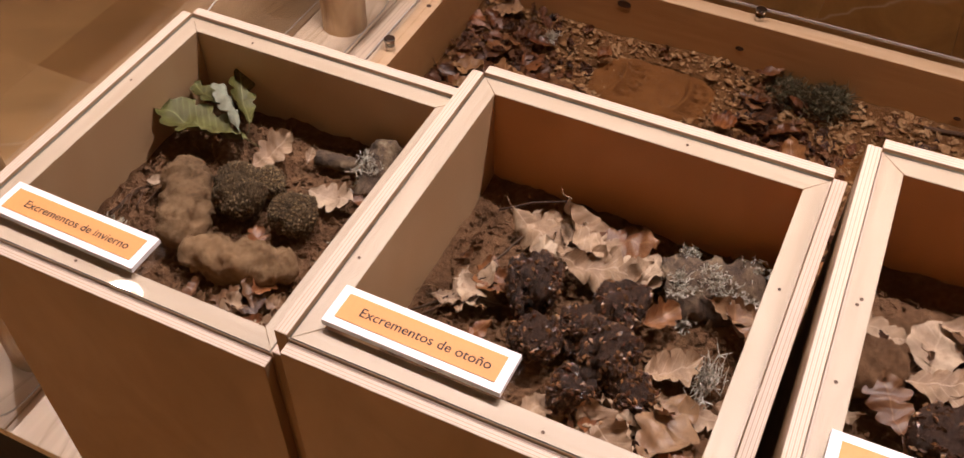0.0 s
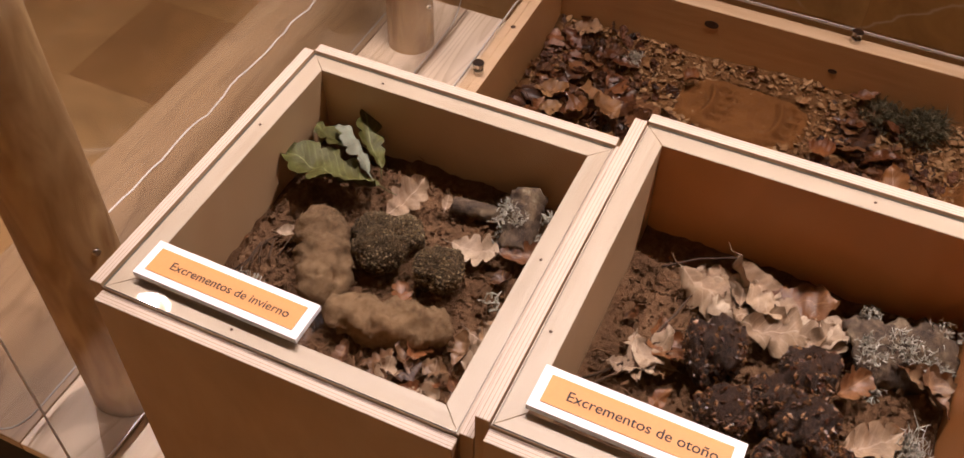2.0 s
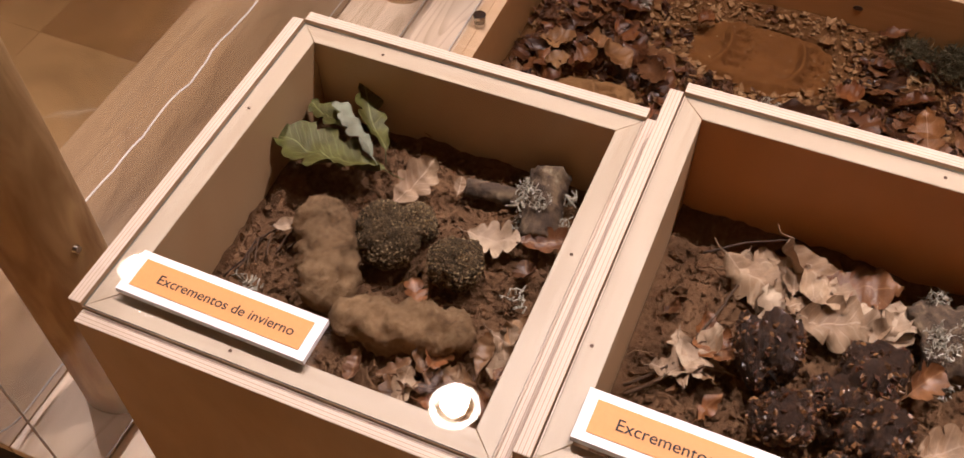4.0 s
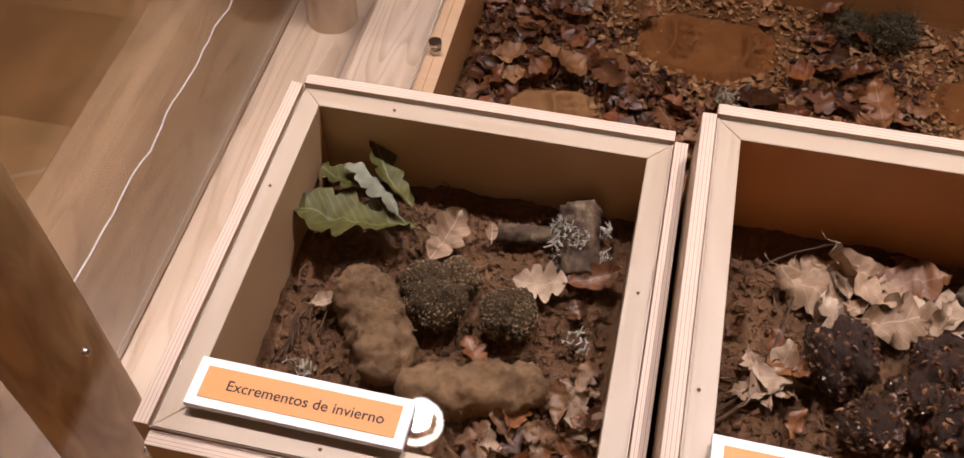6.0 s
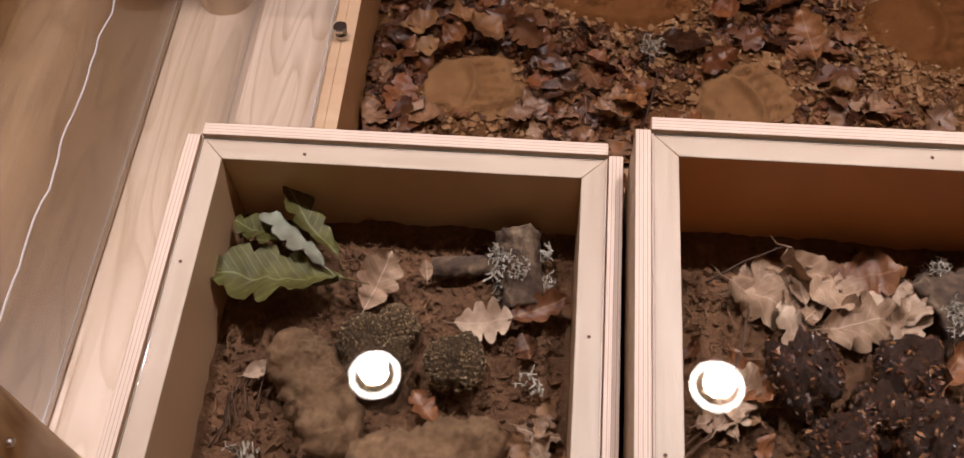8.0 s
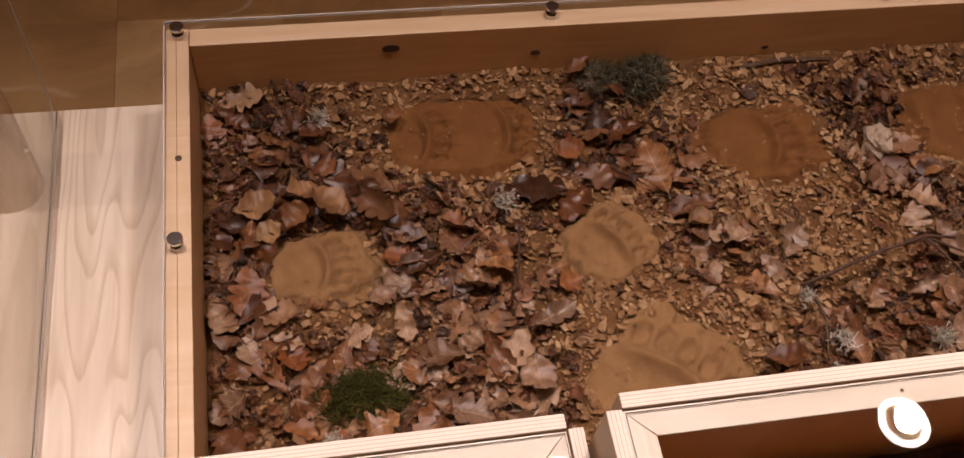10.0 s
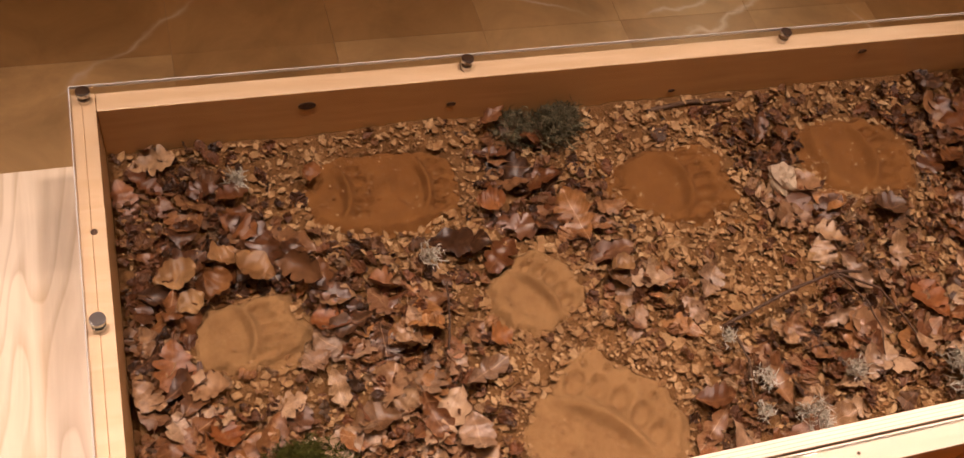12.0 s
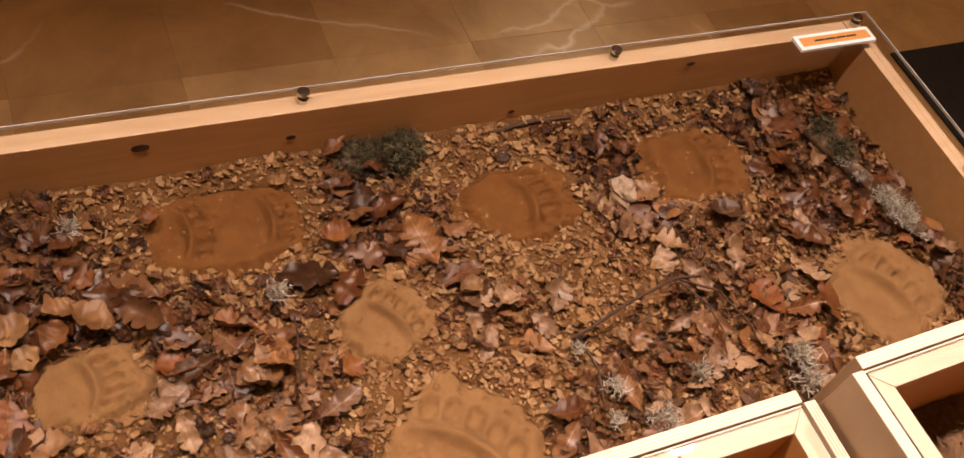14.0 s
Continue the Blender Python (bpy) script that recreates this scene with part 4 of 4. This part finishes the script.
def bark_piece(name, x, y, z, length, radius, turn, arc, seed, label, tilt=0.0, lichens=0, mat=BARK):
    """A curved slab of bark along local x."""
    t = thing(name, pose(x, y, z, 0, tilt, turn), label, "bark", "pieces of bark")
    nu, nv = 26, 14
    outer, inner = [], []
    for i in range(nu + 1):
        u = i / nu - 0.5
        for k in range(nv + 1):
            a = radians(arc) * (k / nv - 0.5)
            rr = radius * (1 + 0.2 * fractal(u * 8 + seed, a * 2.5, 1.0))
            e = 0.06 * length * fractal(a * 4, seed, 2.0) * (1 if abs(u) > 0.4 else 0)
            c = Vector((u * length + e, rr * math.sin(a), rr * math.cos(a) - radius * 0.6))
            outer.append(c)
            inner.append(Vector((c.x, (rr - 0.006) * math.sin(a), (rr - 0.006) * math.cos(a) - radius * 0.6)))
    verts = outer + inner
    o, w = len(outer), nv + 1
    faces = []
    for i in range(nu):
        for k in range(nv):
            q = i * w + k
            faces += [(q, q + 1, q + w + 1, q + w), (o + q, o + q + w, o + q + w + 1, o + q + 1)]
        faces += [(i * w, (i + 1) * w, o + (i + 1) * w, o + i * w), (i * w + nv, o + i * w + nv, o + (i + 1) * w + nv, (i + 1) * w + nv)]
    for k in range(nv):
        faces += [(k, o + k, o + k + 1, k + 1), (nu * w + k, nu * w + k + 1, o + nu * w + k + 1, o + nu * w + k)]
    part("bark_slab", raw_mesh("bark_slab", [tuple(v) for v in verts], faces, mat, True), None, t)
    r = random.Random(seed)
    for _ in range(lichens):
        p = outer[r.randrange(len(outer))]
        me = scatter_mesh("lichen", tuft(r.uniform(0.008, 0.015), 0.0055, 60, r.random(), 0.0006), LICHEN)
        part("lichen", me, None, t, "pale grey lichen", pose(*p, r.uniform(-30, 30), r.uniform(-20, 20)))
    return t


bark_piece("mossy_branch", 0.838, 1.27, 0.645, 0.24, 0.013, 106, 250, 4, "weathered branch covered in grey-green lichen in the tray", 0, 14)
for k, (x, y, r) in enumerate(((0.84, 1.22, 0.022), (0.85, 1.19, 0.02), (0.825, 1.33, 0.018), (0.82, 1.38, 0.02))):
    lichen(x, y, 0.645, r, 0.016, 240, 130 + k, DARK_LICHEN if k > 1 else LICHEN, DARKL if k > 1 else PALEL)


# ---- droppings ----
def spot(surface, poly, r):
    """A chance place on a face."""
    w = [r.random() for _ in poly.vertices]
    t = sum(w)
    c = Vector((0, 0, 0))
    for i, q in zip(poly.vertices, w):
        c += surface.vertices[i].co * (q / t)
    return c


def flecks(surface, count, size, seed, long=1.0):
    """Small flakes lying on the faces of a mesh."""
    r = random.Random(seed)
    polys = surface.polygons
    items = []
    for _ in range(count):
        p = polys[r.randrange(len(polys))]
        n = Vector(p.normal)
        c = spot(surface, p, r)
        side = n.orthogonal().normalized()
        side.rotate(Matrix.Rotation(r.uniform(0, 6.28), 3, n))
        tip = n.cross(side)
        s = size * r.uniform(0.5, 1.4)
        v = [c + side * s * long, c + tip * s * 0.5, c - side * s * long, c - tip * s * 0.5, c + n * s * 0.7]
        items.append((v, [(0, 1, 4), (1, 2, 4), (2, 3, 4), (3, 0, 4)]))
    return items


def hairs(surface, count, length, seed):
    r = random.Random(seed)
    lay = Vector((0.7, 0.5, 0.1))
    polys = surface.polygons
    items = []
    for _ in range(count):
        p = polys[r.randrange(len(polys))]
        n = Vector(p.normal)
        c = spot(surface, p, r)
        d = (n * r.uniform(-0.07, 0.025) + (lay - n * lay.dot(n)) + Vector([r.gauss(0, 0.45) for _ in range(3)])).normalized()
        l = length * r.uniform(0.5, 1.3)
        e = c + d * l
        side = d.cross(n).normalized() * 0.00022
        items.append(([c - side, c + side, (c + e) / 2 + n * l * 0.06 + side, (c + e) / 2 + n * l * 0.06 - side, e], [(0, 1, 2, 3), (3, 2, 4)]))
    return items


def dropping(points, radius, mat, seed, label, rough=0.25, freq=60.0, cover=None):
    """A sausage along points, in world metres."""
    t = thing("dropping", pose(*points[len(points) // 2]), label, "animal dropping", "animal droppings")
    at = Vector(points[len(points) // 2])
    pts = []
    for i in range(len(points) - 1):
        for s in range(12):
            pts.append(Vector(points[i]).lerp(Vector(points[i + 1]), s / 12) - at)
    pts.append(Vector(points[-1]) - at)
    for _ in range(4):
        pts = [pts[0]] + [(a + 2 * b + c) / 4 for a, b, c in zip(pts, pts[1:], pts[2:])] + [pts[-1]]
    n, k = len(pts), 30
    verts, faces = [], []
    for i, p in enumerate(pts):
        u = i / (n - 1)
        prof = max(0.02, (1 - abs(2 * u - 1) ** 3.4)) ** 0.5
        d = (pts[min(i + 1, n - 1)] - pts[max(i - 1, 0)]).normalized()
        side = d.cross(Vector((0, 0, 1))).normalized()
        up = side.cross(d)
        for j in range(k):
            a = 2 * math.pi * j / k
            q = side * math.cos(a) + up * math.sin(a) * 0.85
            w = p + q * radius * prof
            rr = radius * prof * (1 + rough * fractal((w.x + seed) * freq, w.y * freq, w.z * freq, 4) + 0.5 * rough * fractal((w.x + seed) * freq * 3.5, w.y * freq * 3.5, w.z * freq * 3.5, 3))
            verts.append(p + q * rr)
    for i in range(n - 1):
        for j in range(k):
            a, b = i * k + j, i * k + (j + 1) % k
            faces.append((a, a + k, b + k, b))
    faces += [tuple(range(k)), tuple((n - 1) * k + j for j in range(k))[::-1]]
    me = raw_mesh("body", [tuple(v) for v in verts], faces, mat, True)
    part("body", me, None, t)
    if cover == "hair":
        part("hair", scatter_mesh("hair", hairs(me, 1100, 0.0055, seed), HAIR), None, t, "matted brown hair")
    if cover == "seeds":
        part("seeds", scatter_mesh("seeds", flecks(me, 1500, 0.0013, seed, 1.15), SEEDS), None, t, "pale seeds and husks")
    if cover == "peels":
        part("fruit_skins", scatter_mesh("fruit_skins", flecks(me, 420, 0.003, seed), PEELS), None, t, "dark fruit skins")
    return t


HAIRY, SEEDY, MOIST = "fibrous brown hairy dropping on dark soil", "dark dropping full of pale seeds on soil", "dark moist lumpy dropping with fruit skins"
dropping([(-0.431, 0.705, 0.962), (-0.41, 0.675, 0.962), (-0.387, 0.64, 0.962), (-0.372, 0.608, 0.958)], 0.0235, DUNG_HAIR, 1, HAIRY, 0.36, 55, "hair")
dropping([(-0.368, 0.607, 0.956), (-0.33, 0.613, 0.959), (-0.288, 0.622, 0.958), (-0.252, 0.632, 0.955)], 0.0215, DUNG_HAIR, 5, HAIRY, 0.36, 55, "hair")
dropping([(-0.376, 0.722, 0.956), (-0.36, 0.695, 0.96), (-0.337, 0.672, 0.957)], 0.024, DUNG_SEED, 9, SEEDY, 0.3, 60, "seeds")
dropping([(-0.352, 0.735, 0.952), (-0.335, 0.705, 0.955)], 0.017, DUNG_SEED, 11, SEEDY, 0.3, 60, "seeds")
dropping([(-0.318, 0.683, 0.958), (-0.295, 0.69, 0.959), (-0.272, 0.69, 0.955)], 0.0215, DUNG_SEED, 14, SEEDY, 0.3, 60, "seeds")
for k, (a, b, r) in enumerate((((-0.062, 0.676), (-0.018, 0.69), 0.028), ((0.012, 0.688), (0.056, 0.69), 0.025), ((-0.04, 0.628), (0.005, 0.64), 0.02), ((0.02, 0.64), (0.066, 0.64), 0.029),
                               ((0.014, 0.6), (0.04, 0.588), 0.022), ((-0.006, 0.66), (0.03, 0.655), 0.024), ((0.06, 0.61), (0.078, 0.64), 0.018))):
    z = H2((a[0] + b[0]) / 2, (a[1] + b[1]) / 2) + r * 0.75
    mid = ((a[0] + b[0]) / 2 + 0.004, (a[1] + b[1]) / 2 + 0.004, z + 0.004)
    dropping([(*a, z), mid, (*b, z)], r, DUNG_DARK, 20 + 3 * k, MOIST, 0.42, 55, "peels")
dropping([(0.27, 0.632, 1.04), (0.3, 0.638, 1.045), (0.34, 0.64, 1.04)], 0.026, DUNG_DARK, 60, MOIST, 0.35, 55, "peels")
dropping([(0.21, 0.67, 1.03), (0.235, 0.69, 1.035), (0.26, 0.7, 1.03)], 0.024, SOIL, 64, "grey-brown crumbling dropping on soil", 0.35, 50)


# ---- leaves and small things in the boxes ----
def put_leaf(mat, x, y, z, length, width, turn, rx=0, ry=0, curl=0.4, fold=0.3, seed=1.0, label="", name="dry_leaf", group="dry leaves in the boxes", lobe=0.28, n=20, lobes=4.0, rough=0.11):
    me = leaf_mesh(name, mat, length, width, curl, fold, seed, lobes, lobe, n, rough)
    return single(name, me, None, pose(x, y, z, rx, ry, turn) @ Matrix.Translation((-length / 2, 0, 0)), label, "leaf", group)


GL = "lobed green oak leaf standing against the box wall"
put_leaf(GREEN_LEAF, -0.442, 0.747, 0.968, 0.105, 0.06, 184, 16, -4, 0.25, 0.3, 2.0, GL, "green_leaf", "green oak leaves", 0.3, 24, 4.6, 0.09)
put_leaf(GREEN_LEAF, -0.424, 0.797, 0.974, 0.078, 0.027, 132, 20, -8, 0.4, 0.4, 6.0, GL, "green_leaf", "green oak leaves", 0.3, 24, 4.4, 0.06)
put_leaf(GREEN_LEAF, -0.46, 0.788, 0.968, 0.05, 0.034, 170, 20, 0, 0.5, 0.4, 9.0, GL, "green_leaf", "green oak leaves", 0.22)
put_leaf(GREY_LEAF, -0.432, 0.782, 0.98, 0.07, 0.021, 144, 24, -10, -0.4, -0.4, 4.0, "pale grey-green underside of an oak leaf", "green_leaf", "green oak leaves", 0.3)
PL, BL = "pale dry oak leaf lying on the soil", "brown dry oak leaf lying on the soil"
put_leaf(PALE_LEAF, -0.364, 0.757, 0.955, 0.052, 0.036, 70, 10, -14, 0.5, 0.3, 12.0, BL)
put_leaf(PALE_LEAF, -0.277, 0.728, 0.953, 0.045, 0.036, 10, 6, 4, 0.5, 0.25, 14.0, PL, lobe=0.34)
put_leaf(LEAF, -0.236, 0.742, 0.953, 0.05, 0.024, 24, 8, 0, 0.4, 0.4, 15.0, BL)
put_leaf(PALE_LEAF, -0.326, 0.77, 0.955, 0.016, 0.01, 100, 0, -20, 0.5, 0.3, 16.0, PL, lobe=0.05)
put_leaf(PALE_LEAF, -0.448, 0.676, 0.95, 0.022, 0.014, 30, 0, 0, 0.5, 0.3, 17.0, PL, lobe=0.1)
for k, (x, y) in enumerate(((-0.3, 0.585), (-0.273, 0.605), (-0.24, 0.625), (-0.252, 0.598), (-0.225, 0.585), (-0.29, 0.565), (-0.26, 0.57), (-0.33, 0.575), (-0.225, 0.655), (-0.24, 0.71), (-0.21, 0.62), (-0.315, 0.655))):
    put_leaf(LEAF, x, y, H1(x, y) + 0.008, rnd.uniform(0.026, 0.04), rnd.uniform(0.014, 0.024), rnd.uniform(0, 360), rnd.uniform(-25, 25), rnd.uniform(-25, 25), 0.6, 0.5, 30 + k, BL)
bark_piece("bark_piece", -0.25, 0.775, 0.962, 0.064, 0.017, 98, 230, 3, "short grey bark piece with lichen on the soil", -18, 4)
bark_piece("bark_piece", -0.293, 0.78, 0.953, 0.06, 0.009, 6, 200, 8, "thin dark strip of bark on the soil", 0, 0)
for k, (x, y, r) in enumerate(((-0.236, 0.678, 0.011), (-0.443, 0.61, 0.011), (-0.232, 0.79, 0.009), (-0.27, 0.772, 0.009))):
    single("lichen_tuft", scatter_mesh("lichen_tuft", tuft(r, 0.011, 12, 70 + k, 0.0011), LICHEN), None, pose(x, y, 0.949), "white branching lichen fragment on the soil", "lichen", "lichen tufts")

# autumn box
for k, (x, y, l, w, a) in enumerate(((-0.062, 0.768, 0.06, 0.035, 30), (-0.06, 0.748, 0.07, 0.04, -20), (-0.02, 0.765, 0.075, 0.044, -28), (0.012, 0.772, 0.06, 0.04, 10), (0.036, 0.757, 0.055, 0.036, -35), (0.002, 0.732, 0.07, 0.045, 20),
                                     (-0.088, 0.664, 0.055, 0.03, 60), (-0.078, 0.683, 0.05, 0.036, -60), (0.04, 0.735, 0.045, 0.032, 80), (0.094, 0.66, 0.05, 0.032, 40), (0.079, 0.618, 0.06, 0.04, 30), (0.107, 0.602, 0.07, 0.052, 80),
                                     (0.118, 0.63, 0.05, 0.032, 10), (0.008, 0.572, 0.045, 0.03, 60), (0.063, 0.58, 0.06, 0.04, -30), (0.122, 0.565, 0.05, 0.034, 60), (-0.04, 0.72, 0.05, 0.034, 130), (-0.105, 0.65, 0.03, 0.02, 30))):
    put_leaf(PALE_LEAF if k % 4 != 3 else LEAF, x, y, H2(x, y) + 0.013, l, w, a, rnd.uniform(-22, 22), rnd.uniform(-18, 18), rnd.uniform(0.1, 0.7), rnd.uniform(-0.4, 0.5), 80 + 2.3 * k, PL if k % 4 != 3 else BL, lobe=0.26, rough=0.2)
for k, (x, y) in enumerate(((0.122, 0.735), (0.067, 0.7), (0.13, 0.72))):
    put_leaf(LEAF, x, y, H2(x, y) + 0.016, 0.04, 0.025, 60 * k, 20, 10, 1.0, 0.9, 140 + k, "crumpled orange-brown leaf in the autumn box")
bark_piece("bark_piece", 0.098, 0.76, 0.982, 0.085, 0.036, 22, 150, 13, "thick bark piece covered with pale lichen", 0, 10)
lichen(0.124, 0.668, 0.972, 0.024, 0.014, 130, 90, LICHEN, PALEL, pose(0.124, 0.664, 0.972) @ Matrix.Diagonal((0.6, 1.35, 1, 1)))
stick([(-0.108, 0.758, 0.985), (-0.08, 0.775, 0.992), (-0.048, 0.79, 0.993)], 0.0012, 0.0008, TW)
stick([(-0.13, 0.625, 0.975), (-0.1, 0.655, 0.982), (-0.085, 0.7, 0.985), (-0.075, 0.74, 0.982)], 0.0014, 0.001, TW)
stick([(-0.128, 0.62, 0.972), (-0.105, 0.64, 0.98), (-0.08, 0.655, 0.99)], 0.0018, 0.001, TW)

# third box
for k, (x, y, l, w, a) in enumerate(((0.226, 0.728, 0.055, 0.035, -12), (0.276, 0.722, 0.05, 0.045, 90), (0.243, 0.708, 0.05, 0.02, -60), (0.285, 0.69, 0.055, 0.034, 10), (0.225, 0.672, 0.045, 0.03, 60), (0.255, 0.655, 0.05, 0.036, 120), (0.32, 0.7, 0.05, 0.036, 40), (0.3, 0.745, 0.05, 0.03, 0), (0.35, 0.66, 0.06, 0.04, 80), (0.4, 0.7, 0.06, 0.04, 20), (0.44, 0.6, 0.06, 0.04, 140))):
    put_leaf(PALE_LEAF if k % 3 != 2 else LEAF, x, y, H3(x, y) + 0.02, l, w, a, rnd.uniform(-16, 16), rnd.uniform(-16, 16), rnd.uniform(0.1, 0.6), rnd.uniform(-0.3, 0.5), 180 + 2.1 * k, PL if k % 3 != 2 else BL, lobe=0.08 if k == 1 else 0.28)


def torn_leaves(spots, height, count, seed, label):
    r = random.Random(seed)
    for k in range(count):
        x, y, w, h = spots[k % len(spots)]
        x, y = x + r.gauss(0, w), y + r.gauss(0, h)
        put_leaf(PALE_LEAF if r.random() < 0.65 else LEAF, x, y, height(x, y) + r.uniform(0.006, 0.014), r.uniform(0.018, 0.036), r.uniform(0.011, 0.022), r.uniform(0, 360), r.uniform(-32, 32), r.uniform(-32, 32),
                 r.uniform(0.1, 0.9), r.uniform(-0.5, 0.7), seed + 1.7 * k, label, "torn_leaf", "torn leaf pieces", 0.3, 12, 2.5, 0.16)


torn_leaves([(-0.02, 0.755, 0.035, 0.012), (0.085, 0.61, 0.022, 0.022), (0.05, 0.575, 0.03, 0.01), (-0.085, 0.67, 0.014, 0.018)], H2, 34, 300, "torn piece of dry leaf among the droppings")
torn_leaves([(0.25, 0.68, 0.025, 0.03), (0.33, 0.7, 0.03, 0.03)], H3, 18, 420, "torn piece of dry leaf on the soil")
torn_leaves([(-0.27, 0.59, 0.03, 0.014), (-0.225, 0.63, 0.008, 0.02)], H1, 16, 500, "torn piece of brown leaf on the soil")


# crumbs and rootlets over the soils
def crumbs(b, height, count, seed, label, straw):
    r = random.Random(seed)
    items, lines = [], []
    for _ in range(count):
        x, y = b[0] + 0.025 + r.random() * (BW - 0.05), b[1] + 0.03 + r.random() * (BD - 0.056)
        s = min(0.012, 0.002 + r.expovariate(1 / 0.0022))
        items.append(bake(CHIP_SHAPES[r.randrange(16)], pose(x, y, height(x, y) + s * 0.2, r.uniform(-60, 60), r.uniform(-60, 60), r.uniform(0, 360)) @ Matrix.Diagonal((s, s, s * 2.6, 1))))
    tagged(part("soil_crumbs", scatter_mesh("soil_crumbs", items, SOIL), None, None), label, "soil crumbs", kind="stuff")
    for _ in range(straw):
        x, y = b[0] + 0.03 + r.random() * (BW - 0.06), b[1] + 0.03 + r.random() * (BD - 0.06)
        a, l = r.uniform(0, 6.28), r.uniform(0.008, 0.03)
        z = height(x, y) + 0.003
        lines.append(tube([(x, y, z), (x + l / 2 * math.cos(a), y + l / 2 * math.sin(a), z + 0.003), (x + l * math.cos(a + 0.3), y + l * math.sin(a + 0.3), z)], [0.0005, 0.0005, 0.0003], 3))
    tagged(part("rootlets", scatter_mesh("rootlets", lines, STRAW), None, None), "thin brown rootlets and pine needles on the soil", "rootlets", kind="stuff")


crumbs(B1, H1, 4000, 31, "dark crumbs of forest soil in the winter box", 150)
crumbs(B2, H2, 3200, 32, "dark crumbs of forest soil in the autumn box", 100)
crumbs(B3, H3, 1500, 33, "dark crumbs of forest soil in the third box", 60)
for k in range(9):
    x, y = -0.475 + 0.006 * k, 0.615 + 0.007 * k
    stick([(x, y, H1(x, y) + 0.006), (x + 0.008 * math.cos(k), y + 0.02, H1(x, y) + 0.01), (x + 0.005, y + 0.045, H1(x, y) + 0.006)], 0.0009, 0.0006, "reddish brown rootlet on the soil", TWIG, "rootlet", 4)

# ---- marble tiles ----
TILE = 0.3555
tile_me = mesh_of("tile", box(TILE - 0.0005, TILE - 0.0005, 0.012, 0.0003, (0, 0, 0)), MARBLE)
for i in range(-12, 14):
    for j in range(-15, 9):
        x, y = -0.0205 + (i + 0.5) * TILE, 2.265 + (j + 0.5) * TILE
        if RX0 + 0.18 < x < RX1 - 0.18 and RY0 + 0.18 < y < RY1 - 0.18:
            part("tile", tile_me, None, floor_slab, "", pose(x, y, -0.0062))
